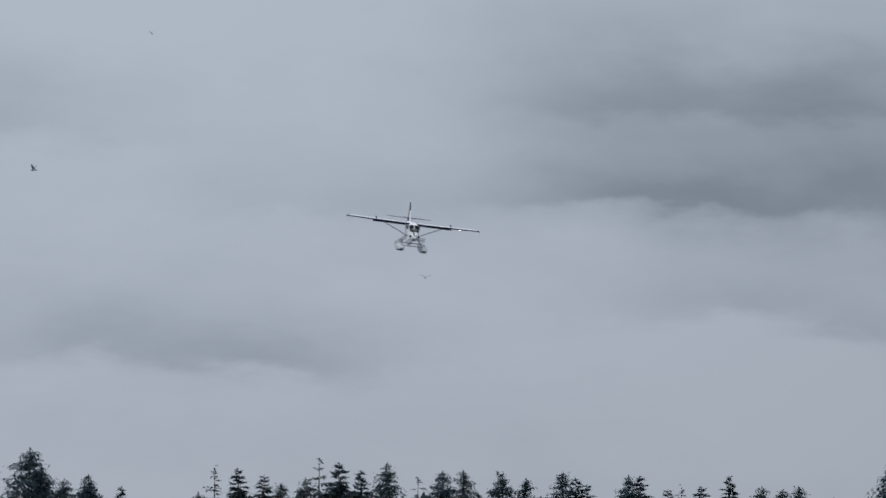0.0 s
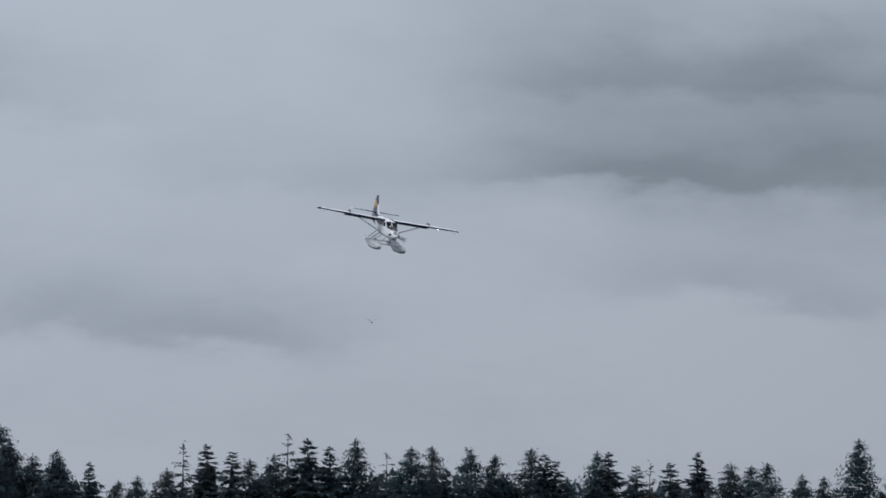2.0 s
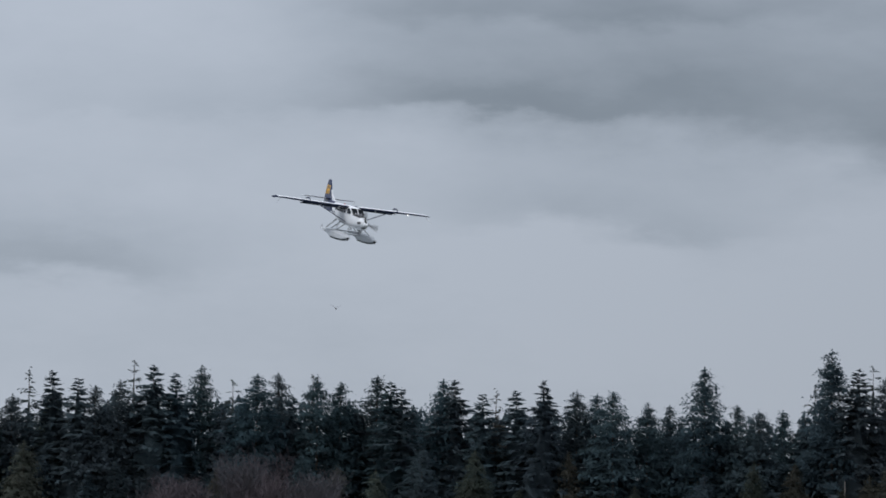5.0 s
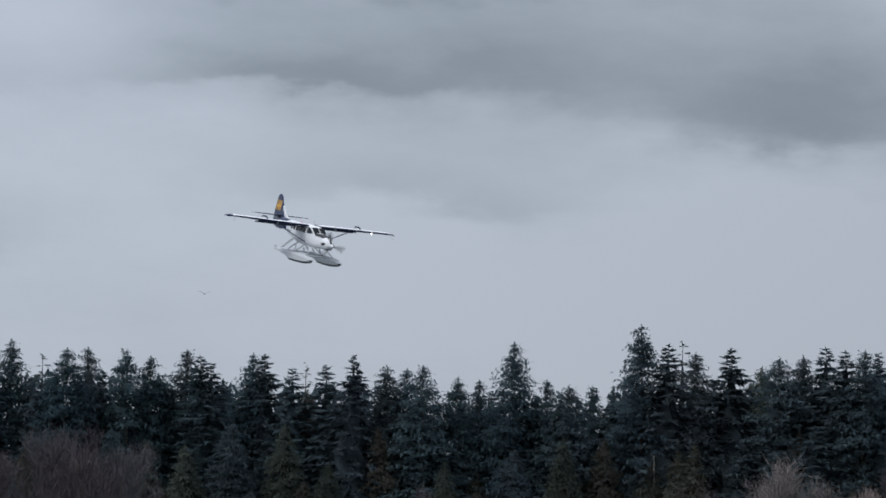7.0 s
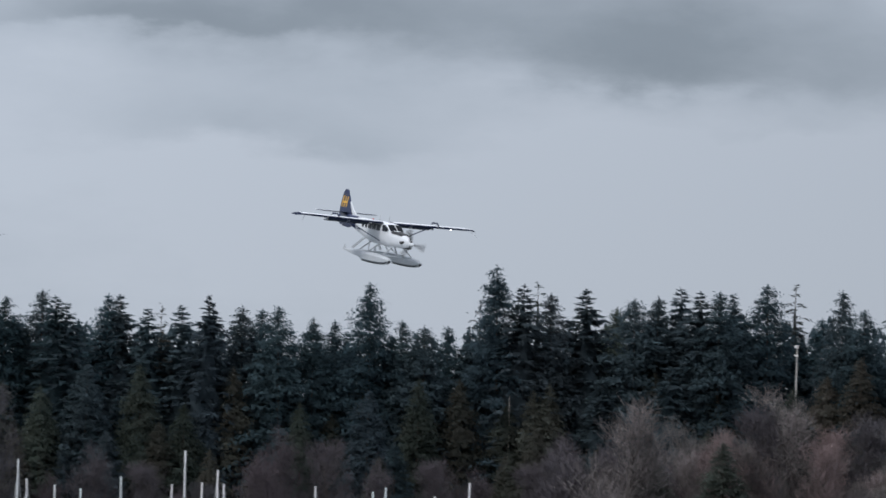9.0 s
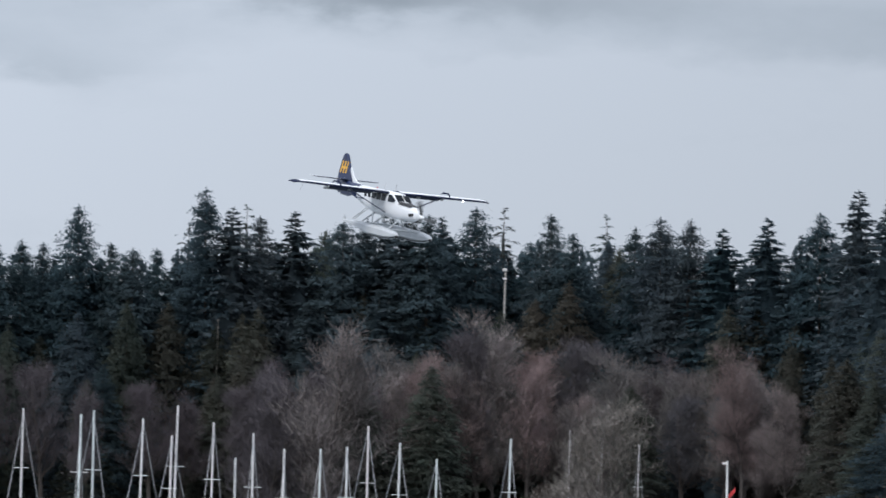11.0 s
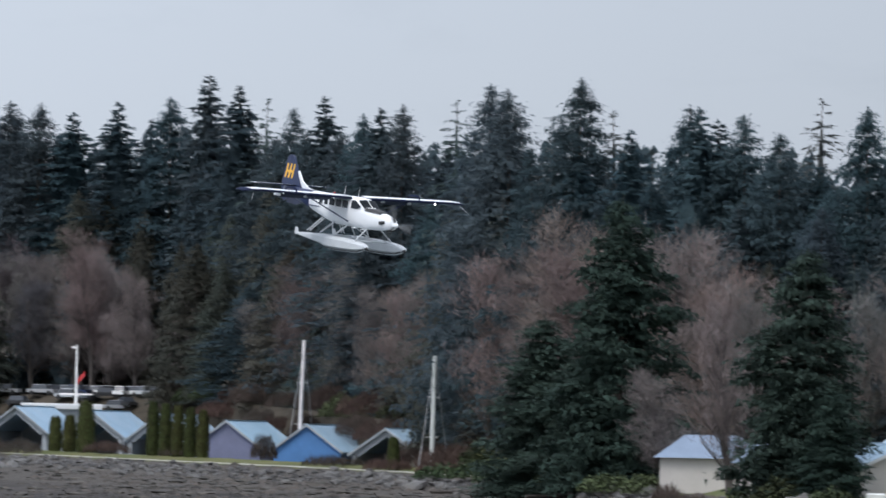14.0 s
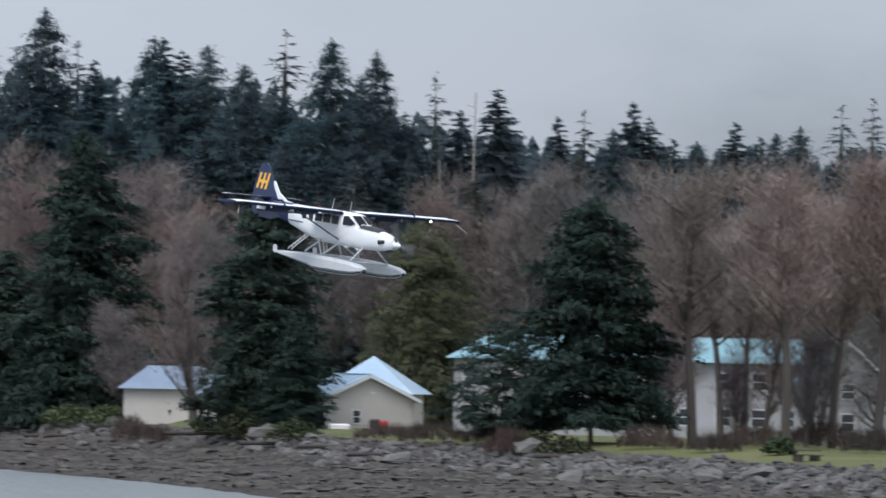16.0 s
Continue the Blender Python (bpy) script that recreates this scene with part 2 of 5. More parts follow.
TEALROOF = mat("turquoise_metal_roof", (0.16, 0.31, 0.36), 0.45, vary=0.1, scale=0.3, second=(0.25, 0.45, 0.48), second_amt=0.3)
BEIGE = mat("beige_stucco_wall", (0.56, 0.52, 0.49), 0.85, vary=0.06, scale=0.5, bump=0.2, bump_scale=20)
WHITEWALL = mat("white_clapboard_wall", (0.37, 0.37, 0.385), 0.7, vary=0.06, scale=0.5)
BLUEWALL = mat("blue_painted_boards", (0.07, 0.19, 0.42), 0.6, vary=0.15, scale=0.6)
DULLBLUE = mat("faded_violet_boards", (0.16, 0.17, 0.26), 0.7, vary=0.15, scale=0.6)
SHEDGREY = mat("weathered_shed_boards", (0.34, 0.36, 0.38), 0.8, vary=0.18, scale=0.6)
SHEDDARK = mat("unlit_shed_interior", (0.03, 0.03, 0.035), 0.9, vary=0.2)
TARP = mat("bright_blue_tarpaulin", (0.03, 0.16, 0.48), 0.5, vary=0.12, scale=0.7, bump=0.3)
RED = mat("red_painted_metal", (0.5, 0.04, 0.04), 0.45, vary=0.1)
CONCRETE = mat("pale_concrete", (0.48, 0.46, 0.43), 0.85, vary=0.12, scale=0.5)
TIMBER = mat("drift_timber", (0.055, 0.046, 0.04), 0.9, vary=0.3, scale=0.8, bump=0.5, stretch=(0.2, 1, 1))
WHITETRIM = mat("white_trim_paint", (0.75, 0.76, 0.77), 0.5, vary=0.05)
WINDOWGLASS = mat("dark_window_glass", (0.05, 0.055, 0.065), 0.1, vary=0.1, spec=0.7)
GULL = mat("gull_feathers", (0.30, 0.30, 0.32), 0.8, vary=0.2, scale=4)
LANDING = glow("landing_light_lens", (1.0, 0.98, 0.95), 4)
BEACON = mat("red_beacon_glass", (0.5, 0.03, 0.02), 0.2, vary=0.05)


# ---- mesh helpers ----
def part(name, bm, material, parent=None, label="", smooth=False):
    """Link a bmesh (or a ready mesh) as one mesh object under a thing or part."""
    if isinstance(bm, bmesh.types.BMesh):
        me = bpy.data.meshes.new(name)
        bm.to_mesh(me)
        bm.free()
        me.materials.append(material)
        if smooth:
            for p in me.polygons:
                p.use_smooth = True
    else:
        me = bm
    ob = new(name, me)
    if parent is not None:
        ob.parent = parent
    if label:
        ob["label"] = label
    return ob


def mesh_of(name, verts, faces, material):
    me = bpy.data.meshes.new(name)
    me.from_pydata(verts, [], faces)
    me.materials.append(material)
    return me


def box(bm, x0, y0, z0, x1, y1, z1, bevel=0.0):
    vs = [bm.verts.new(c) for c in ((x0, y0, z0), (x1, y0, z0), (x1, y1, z0), (x0, y1, z0), (x0, y0, z1), (x1, y0, z1), (x1, y1, z1), (x0, y1, z1))]
    fs = [bm.faces.new([vs[i] for i in f]) for f in ((3, 2, 1, 0), (4, 5, 6, 7), (0, 1, 5, 4), (1, 2, 6, 5), (2, 3, 7, 6), (3, 0, 4, 7))]
    if bevel:
        bmesh.ops.bevel(bm, geom=list({e for f in fs for e in f.edges}), offset=bevel, segments=1, affect="EDGES")
    return bm


def boxed(*c, bevel=0.0):
    return box(bmesh.new(), *c, bevel=bevel)


def tube(bm, a, b, r0, r1, n=6):
    a, b = Vector(a), Vector(b)
    w = (b - a).normalized()
    u = w.orthogonal().normalized()
    v = w.cross(u)
    rings = []
    for c, r in ((a, r0), (b, r1)):
        rings.append([bm.verts.new(c + r * (math.cos(6.2832 * i / n) * u + math.sin(6.2832 * i / n) * v)) for i in range(n)])
    for i in range(n):
        bm.faces.new((rings[0][i], rings[0][(i + 1) % n], rings[1][(i + 1) % n], rings[1][i]))
    bm.faces.new(rings[0][::-1])
    bm.faces.new(rings[1])
    return bm


def loft(bm, rings, caps=True):
    """Skin closed rings of points, all with the same count."""
    made = [[bm.verts.new(p) for p in r] for r in rings]
    n = len(made[0])
    for a, b in zip(made, made[1:]):
        for i in range(n):
            bm.faces.new((a[i], a[(i + 1) % n], b[(i + 1) % n], b[i]))
    if caps:
        bm.faces.new(made[0][::-1])
        bm.faces.new(made[-1])
    bmesh.ops.recalc_face_normals(bm, faces=bm.faces[:])
    return bm


def oval(x, zc, hh, hw, power=2.6, n=28):
    """A rounded-square ring across the x axis."""
    pts = []
    for i in range(n):
        a = 6.2832 * i / n
        c, s = math.cos(a), math.sin(a)
        pts.append((x, hw * math.copysign(abs(c) ** (2 / power), c), zc + hh * math.copysign(abs(s) ** (2 / power), s)))
    return pts


def thing(name, label, category, place=(0, 0, 0), turn=0.0, group="", kind=""):
    ob = new(name)
    ob.empty_display_size = 0.5
    ob.matrix_basis = pose(*place, 0, 0, turn)
    return tagged(ob, label, category, group, kind)


# ---- terrain ----
def lerp_table(v, xs, ys):
    return float(np.interp(v, xs, ys))


SHORE_AZ = (-25, -1.6, -0.6, 1.48, 2.36, 5.29, 6.86, 7.75, 12, 20, 40)
SHORE_D = (935, 915, 660, 580, 559, 482, 432, 395, 345, 300, 260)
LAWN_AZ = (-25, -1.6, -0.6, 0.3, 1.5, 4.3, 6.0, 8.2, 13.1, 20, 40)
LAWN_D = (955, 935, 800, 790, 740, 668, 575, 490, 395, 350, 310)
LAWN_Z = (3.6, 3.8, 4.3, 4.3, 4.1, 3.6, 3.2, 3.0, 2.6, 2.6, 2.6)
WOOD_AZ = (-25, 0, 2, 4, 5, 6, 9, 13.5, 25, 40)
WOOD_D = (965, 960, 930, 800, 690, 645, 590, 600, 640, 700)
WOOD_Z = (9.0, 12.0, 12.0, 9.0, 6.0, 5.0, 4.5, 4.5, 5.0, 5.0)


def wood_d(az):
    return lerp_table(az, WOOD_AZ, WOOD_D)


def ground_z(x, y):
    az, d = math.degrees(math.atan2(x, y)), math.hypot(x, y)
    if y < 40:
        return 5.8 if d < 40 else 5.8 + 0.01 * (d - 40)
    if d < 60:
        return 5.8 - min(1, max(0, (d - 40) / 12)) * 8.0
    w, l, f = lerp_table(az, SHORE_AZ, SHORE_D), lerp_table(az, LAWN_AZ, LAWN_D), wood_d(az)
    zl, zf = lerp_table(az, LAWN_AZ, LAWN_Z), lerp_table(az, WOOD_AZ, WOOD_Z)
    bank = l - 16
    lump = noise.noise((x * 0.13, y * 0.13, 0)) + 0.6 * noise.noise((x * 0.4, y * 0.4, 3))
    if d < w:
        z = max(-2.2, (d - w) * 0.05)
    elif d < bank:
        z = (zl - 1.5) * ((d - w) / max(1, bank - w)) ** 0.85 + 0.26 * lump * min(1, (d - w) / 6)
    elif d < l:
        z = zl - 1.5 + 1.5 * (d - bank) / 16 + 0.14 * lump
    else:
        basin = min(1, max(0, (4.9 - az) / 0.7)) * min(1, max(0, (az + 1.9) / 0.5))
        t = d - l
        flat = zl + 0.05 * lump
        if az < 5:
            flat += 0.55 * min(1, max(0, (t - 11) / 9))
        elif az > 7:
            flat += 0.5 * min(1, t / 16)
        back = min(1, max(0, (d - (f - 40)) / 13)) if az < 4 else min(1, max(0, (d - (f - 24)) / 13))
        z = flat + (zf - zl) * back
        if basin > 0 and t > 28 and d < f - 36:
            dip = min(1, (t - 28) / 8, (f - 36 - d) / 12)
            z = z * (1 - basin * dip) - 1.8 * basin * dip
    if d > f + 160:
        z -= min(14.0, (d - f - 160) * 0.02)
    return z


def build_ground():
    xs = sorted(set([-4800, -3200, -2200, -1500, -1000, -700, -500, -400, -330] + [-300 + 6 * i for i in range(42)] + [-48 + 2.0 * i for i in range(105)] + [166, 176, 190, 210, 240, 290, 360, 480, 700, 1000, 1500, 2200, 3200, 4800]))
    ys = sorted(set([-3000, -1500, -600, -200, -60, -20, 0, 20, 40, 46, 52, 60, 120, 250, 320] + [340 + 3.0 * i for i in range(215)] + [1000, 1050, 1120, 1250, 1500, 2000, 2800, 3800, 4800]))
    verts, faces = [], []
    for y in ys:
        for x in xs:
            verts.append((x, y, ground_z(x, y)))
    n = len(xs)
    for j in range(len(ys) - 1):
        for i in range(n - 1):
            faces.append((j * n + i, j * n + i + 1, (j + 1) * n + i + 1, (j + 1) * n + i))
    m = bpy.data.materials.new("shore_ground")
    m.use_nodes = True
    k = Nodes(m.node_tree)
    geo = k.add("ShaderNodeNewGeometry")
    pos = geo.outputs["Position"]
    z = k.add("ShaderNodeSeparateXYZ", Vector=pos).outputs[2]
    lay = k.add("ShaderNodeMapping", Vector=pos, Rotation=(0, 0, 1.15), Scale=(0.22, 1.0, 1.0)).outputs[0]
    big, small, fine = k.noise(pos, 0.12, 4.0), k.noise(lay, 0.55, 6.0, 0.7), k.noise(pos, 3.0, 4.0)
    zz = k.math("ADD", z, k.math("MULTIPLY", k.math("SUBTRACT", small, 0.5), 0.9))
    mud = k.ramp(small, [(0.38, (0.012, 0.01, 0.009)), (0.52, (0.036, 0.03, 0.027)), (0.7, (0.08, 0.069, 0.062))])
    shingle = k.ramp(fine, [(0.3, (0.03, 0.026, 0.022)), (0.7, (0.095, 0.083, 0.074))])
    grass = k.ramp(big, [(0.35, (0.075, 0.09, 0.026)), (0.65, (0.13, 0.125, 0.05))])
    grass = k.mix(k.math("MULTIPLY", fine, 0.4), grass, (0.06, 0.075, 0.025))
    kind = k.t.nodes.new("ShaderNodeAttribute")
    kind.attribute_name = "cover"
    patch = k.math("ADD", kind.outputs["Fac"], k.math("MULTIPLY", k.math("SUBTRACT", small, 0.5), 0.35))
    low = k.ramp(k.math("MULTIPLY", zz, 0.2), [(0.26, (0, 0, 0)), (0.36, (1, 1, 1))])
    mid = k.ramp(patch, [(0.28, (0, 0, 0)), (0.4, (1, 1, 1))])
    high = k.ramp(patch, [(0.68, (0, 0, 0)), (0.82, (1, 1, 1))])
    col = k.mix(mid, k.mix(low, mud, shingle), grass)
    col = k.mix(high, col, k.ramp(small, [(0.3, (0.03, 0.026, 0.018)), (0.7, (0.075, 0.06, 0.045))]))
    b = k.add("ShaderNodeBsdfPrincipled", Base_Color=col, Roughness=0.9)
    b.inputs["Specular IOR Level"].default_value = 0.3
    h = k.add("ShaderNodeBump", Height=k.math("ADD", small, k.math("MULTIPLY", fine, 0.4)), Strength=0.8, Distance=0.3)
    k.t.links.new(h.outputs[0], b.inputs["Normal"])
    k.t.links.new(b.outputs[0], k.add("ShaderNodeOutputMaterial").inputs[0])
    me = mesh_of("ground", verts, faces, m)
    cover = me.attributes.new("cover", "FLOAT", "POINT")
    for i, (x, y, z) in enumerate(verts):
        az, d = math.degrees(math.atan2(x, y)), math.hypot(x, y)
        l, f = lerp_table(az, LAWN_AZ, LAWN_D), wood_d(az)
        lawn = min(1, max(0, (d - l + 1) / 3)) if z > 1.5 else 0.0
        cover.data[i].value = 0.5 * lawn + 0.5 * lawn * min(1, max(0, (d - f + (44 if az < 4.5 else 6)) / 8))
    for p in me.polygons:
        p.use_smooth = True
    tagged(new("ground", me), "muddy low-tide shore rising to lawn and forest floor", "ground", kind="structure")
    w = mesh_of("water", [(-4700, -2500, 0), (4700, -2500, 0), (4700, 4700, 0), (-4700, 4700, 0)], [(0, 1, 2, 3)], WATER)
    tagged(new("water", w), "grey rippled harbour water under an overcast sky", "water", kind="structure")


build_ground()


# ---- trees ----
def crown_mesh(name, verts, faces, material, seed, up=0.55, stray=0.45):
    """A foliage mesh whose sprays are shaded as one rounded mass of boughs."""
    r = random.Random(seed)
    aim_of = [None] * len(verts)
    turned = []
    for f in faces:
        a, b, c = (Vector(verts[i]) for i in f)
        m = (a + b + c) / 3
        out = Vector((m.x, m.y, 0))
        out = out.normalized() if out.length > 0.05 else Vector((1, 0, 0))
        n = (out + Vector((r.uniform(-stray, stray), r.uniform(-stray, stray), up + r.uniform(-stray, stray)))).normalized()
        turned.append(f if (b - a).cross(c - a).dot(n) >= 0 else f[::-1])
        for i in f:
            aim_of[i] = n
    me = mesh_of(name, verts, turned, material)
    for p in me.polygons:
        p.use_smooth = True
    me.normals_split_custom_set_from_vertices([n if n else Vector((0, 0, 1)) for n in aim_of])
    return me


def conifer_crown(name, height, spread, seed, material, base=0.1, whorl=0.62, limbs=5, sprays=9, droop=0.5, ragged=0.3, spray=1.0, slope=0.5, thin_top=0.0, core=0.6):
    """A crown of whorled limbs, each carrying flat needle sprays; uneven outline with gaps."""
    rng = random.Random(seed)
    verts, faces = [], []
    lop = [1.12 - ragged * 0.8 * rng.random() for _ in range(12)]
    z = height * base
    while z < height - 0.25:
        f = (z / height - base) / (1 - base)
        reach = spread * (1 - math.exp(-(slope * (height - z) / spread) ** 1.12)) * (0.75 + 0.25 * min(1, f * 6 + 0.3)) + 0.15
        count = limbs if rng.random() > thin_top * f else max(2, limbs - 2)
        start = rng.random() * 6.28
        gust = 1.1 - ragged * 0.55 * rng.random()
        for i in range(count):
            a = start + 6.2832 * i / count + rng.uniform(-0.35, 0.35)
            length = reach * gust * lop[int(a / 6.2832 * 12) % 12] * rng.uniform(0.75, 1.2)
            if rng.random() < ragged * 0.16:
                length *= 1.25
            if rng.random() < ragged * 0.3:
                length *= 0.55
            rise = 0.25 * f - droop * (1 - f) * 0.5
            out = Vector((math.cos(a), math.sin(a), 0))
            side = Vector((-math.sin(a), math.cos(a), 0))
            n = max(3, int(sprays * (0.4 + 0.6 * length / spread)))
            zz = z + rng.uniform(-0.65, 0.65) * whorl
            for j in range(n):
                s = (j + rng.random()) / n
                s = 0.18 + 0.82 * s
                c = out * (length * s) + Vector((0, 0, zz + rise * length * s - droop * 0.35 * length * s * s))
                c += side * rng.uniform(-0.24, 0.24) * length * (1.15 - 0.6 * s)
                size = spray * rng.uniform(0.6, 1.25) * min(1.0, 0.4 + reach / 4.0)
                lift = 0.35 if f > 0.93 else 0.0
                d = (out * rng.uniform(0.4, 1.0) + side * rng.uniform(-1.0, 1.0) + Vector((0, 0, lift + rng.uniform(-0.8, 0.15) * (0.4 + droop)))).normalized()
                w = d.cross(Vector((rng.uniform(-0.8, 0.8), rng.uniform(-0.8, 0.8), 1))).normalized() * size * rng.uniform(0.16, 0.3)
                k = len(verts)
                verts.extend((c - w, c + w, c + d * size))
                faces.append((k, k + 1, k + 2))
        z += whorl * rng.uniform(0.75, 1.25) * (0.75 + 0.35 * (1 - f))
    # shaded inner growth: a jagged cone of short boughs round the trunk
    if core:
        rings, n, prev = 16, 9, None
        for q in range(rings):
            zc = height * (base + (0.93 - base) * q / (rings - 1))
            rc = core * spread * (1 - math.exp(-(slope * max(0.0, height - 1.5 - zc) / spread) ** 1.25))
            row = []
            for i in range(n):
                a = 6.2832 * (i + 0.5 * (q % 2)) / n
                rr = rc * rng.uniform(0.4, 1.25)
                row.append(len(verts))
                verts.append(Vector((math.cos(a) * rr, math.sin(a) * rr, zc + rng.uniform(-1.1, 1.1))))
            if prev:
                for i in range(n):
                    faces.append((prev[i], prev[(i + 1) % n], row[i]))
                    faces.append((prev[(i + 1) % n], row[(i + 1) % n], row[i]))
            prev = row
    # leader
    k = len(verts)
    for q in range(7):
        a = rng.random() * 6.28
        zt = height - 0.22 * q
        d = Vector((math.cos(a) * 0.25, math.sin(a) * 0.25, 0.45 if q < 2 else 0.1))
        k = len(verts)
        c = Vector((0, 0, zt - 0.3))
        w = d.cross(Vector((0.3, 0.2, 1))).normalized() * 0.12
        verts.extend((c - w, c + w, c + d))
        faces.append((k, k + 1, k + 2))
    return crown_mesh(name, verts, faces, material, seed)


def bushy_crown(name, height, width, seed, material, base=0.05, power=0.75, clumps=1100, per=36, size=1.0, droop=0.35, rough=0.45, top=0.62):
    """A full crown of drooping bough tips: flattened clumps of short sprays, uneven outline."""
    r = random.Random(seed)
    verts, faces = [], []
    o = Vector((r.random() * 50, r.random() * 50, 0))
    for i in range(clumps):
        f = 1 - r.random() ** top
        a = r.random() * 6.2832
        bulge = 1 + rough * noise.noise(Vector((math.cos(a) * 1.6, math.sin(a) * 1.6, f * 11)) + o) + 0.6 * rough * noise.noise(Vector((math.cos(a) * 4, math.sin(a) * 4, f * 26)) + o)
        full = width * min(1.0, (1 - f) ** power * 1.08) * (0.8 + 0.2 * min(1, f * 5)) * bulge + 0.25
        rad = full * (0.12 + 0.88 * r.random() ** 0.5)
        out, side = Vector((math.cos(a), math.sin(a), 0)), Vector((-math.sin(a), math.cos(a), 0))
        z = height * (base + (0.985 - base) * f) - droop * 0.4 * rad
        s = size * min(1.0, 0.36 + full / 5) * r.uniform(0.7, 1.25)
        c = out * rad + Vector((0, 0, z))
        for _ in range(per):
            u, v, w = r.gauss(0, 0.75), r.gauss(0, 0.6), r.gauss(0, 0.2)
            p = c + (out * u + side * v + Vector((0, 0, w - droop * u * abs(u) * 0.3 - droop * 0.4 * v * v))) * s
            d = (out * r.uniform(-0.1, 1.0) + side * r.uniform(-0.9, 0.9) + Vector((0, 0, r.uniform(-0.7, 0.3) - droop * 0.5))).normalized() * s * r.uniform(0.35, 0.8)
            e = d.cross(Vector((r.uniform(-0.7, 0.7), r.uniform(-0.7, 0.7), 1))).normalized() * s * r.uniform(0.09, 0.2)
            k = len(verts)
            verts.extend((p - e, p + e, p + d))
            faces.append((k, k + 1, k + 2))
    for q in range(34):
        zt = height - 0.09 * q
        a = r.random() * 6.28
        d = Vector((math.cos(a), math.sin(a), 0.35)) * (0.22 + 0.035 * q)
        e = d.cross(Vector((0.3, 0.2, 1))).normalized() * 0.12
        k = len(verts)
        verts.extend((Vector((0, 0, zt - 0.35)) - e, Vector((0, 0, zt - 0.35)) + e, Vector((0, 0, zt - 0.25)) + d))
        faces.append((k, k + 1, k + 2))
    return crown_mesh(name, verts, faces, material, seed)


def trunk_mesh(name, height, radius, material, n=6):
    bm = bmesh.new()
    tube(bm, (0, 0, -1.5), (0.05, 0, height * 0.5), radius, radius * 0.55, n)
    tube(bm, (0.05, 0, height * 0.5), (0, 0, height * 0.985), radius * 0.55, 0.03, n)
    me = bpy.data.meshes.new(name)
    bm.to_mesh(me)
    bm.free()
    me.materials.append(material)
    return me


def conifer(kind_label, height, spread, seed, material, category="conifer", **kw):
    ob = thing("conifer_tree", kind_label, category, (0, -4000, -60))
    part("trunk", trunk_mesh("trunk", height, 0.012 * height, BARK), None, ob)
    grow = bushy_crown if "clumps" in kw else conifer_crown
    part("crown", grow("crown", height, spread, seed, material, **kw), None, ob)
    return ob


H0 = 40.0
FULL = dict(base=0.05, power=0.78, clumps=1000, per=24, size=1.1, droop=0.4, rough=0.8, top=0.85)
WHORLED = dict(base=0.08, whorl=0.6, limbs=5, sprays=24, droop=0.4, ragged=0.6, spray=1.1, slope=0.66, core=0.5)
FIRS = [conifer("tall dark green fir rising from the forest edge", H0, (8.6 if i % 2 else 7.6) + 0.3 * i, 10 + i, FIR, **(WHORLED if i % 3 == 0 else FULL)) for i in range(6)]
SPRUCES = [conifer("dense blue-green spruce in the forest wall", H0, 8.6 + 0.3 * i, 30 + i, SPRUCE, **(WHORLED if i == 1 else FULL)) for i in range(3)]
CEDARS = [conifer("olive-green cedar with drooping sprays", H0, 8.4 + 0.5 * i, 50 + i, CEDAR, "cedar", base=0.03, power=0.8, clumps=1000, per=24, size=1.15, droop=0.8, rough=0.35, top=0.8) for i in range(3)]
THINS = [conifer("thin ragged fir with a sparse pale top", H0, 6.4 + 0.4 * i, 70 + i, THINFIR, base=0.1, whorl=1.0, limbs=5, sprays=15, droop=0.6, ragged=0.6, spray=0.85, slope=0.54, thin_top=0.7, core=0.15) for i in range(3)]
rng = random.Random(5)


def plant(proto, az, d, top_el=None, height=None, wide=1.0, z=None, label="", group="", lean=1.2):
    p = at(az, d)
    zb = ground_z(p.x, p.y) if z is None else z
    h = height if height else EYE[2] + d * math.tan(radians(top_el)) - zb
    ob = copy_thing(proto, pose(p.x, p.y, zb - 0.2, rng.uniform(-lean, lean), rng.uniform(-lean, lean), rng.uniform(0, 360)))
    k = h / H0
    ob.scale = (k * wide, k * wide, k)
    if label:
        ob["label"] = label
    if group:
        ob["group"] = group
    return ob


# skyline trees, stretch by stretch: azimuth, elevation of the tip
WEST = ((-13.08, 2.98), (-12.95, 2.82), (-12.83, 2.7), (-12.68, 2.7), (-12.54, 2.75), (-12.43, 2.68), (-12.15, 2.61), (-11.76, 2.52), (-11.49, 2.6), (-11.33, 2.81), (-11.1, 2.8), (-10.88, 2.75), (-10.73, 2.7), (-10.52, 2.75), (-10.36, 2.91), (-10.17, 2.87), (-9.95, 2.8), (-9.67, 2.91), (-9.46, 2.75))
WEST_INNER = ((-9.22, 2.84), (-8.96, 2.85), (-8.73, 2.82), (-8.61, 2.84), (-8.45, 2.78), (-8.14, 2.85), (-7.96, 2.78), (-7.82, 2.72), (-7.54, 2.83), (-7.35, 2.8), (-7.12, 2.69), (-6.99, 2.71), (-6.74, 2.71), (-6.51, 2.81), (-6.23, 2.75), (-6.1, 2.72), (-5.88, 2.75), (-5.58, 2.65), (-5.39, 2.63))
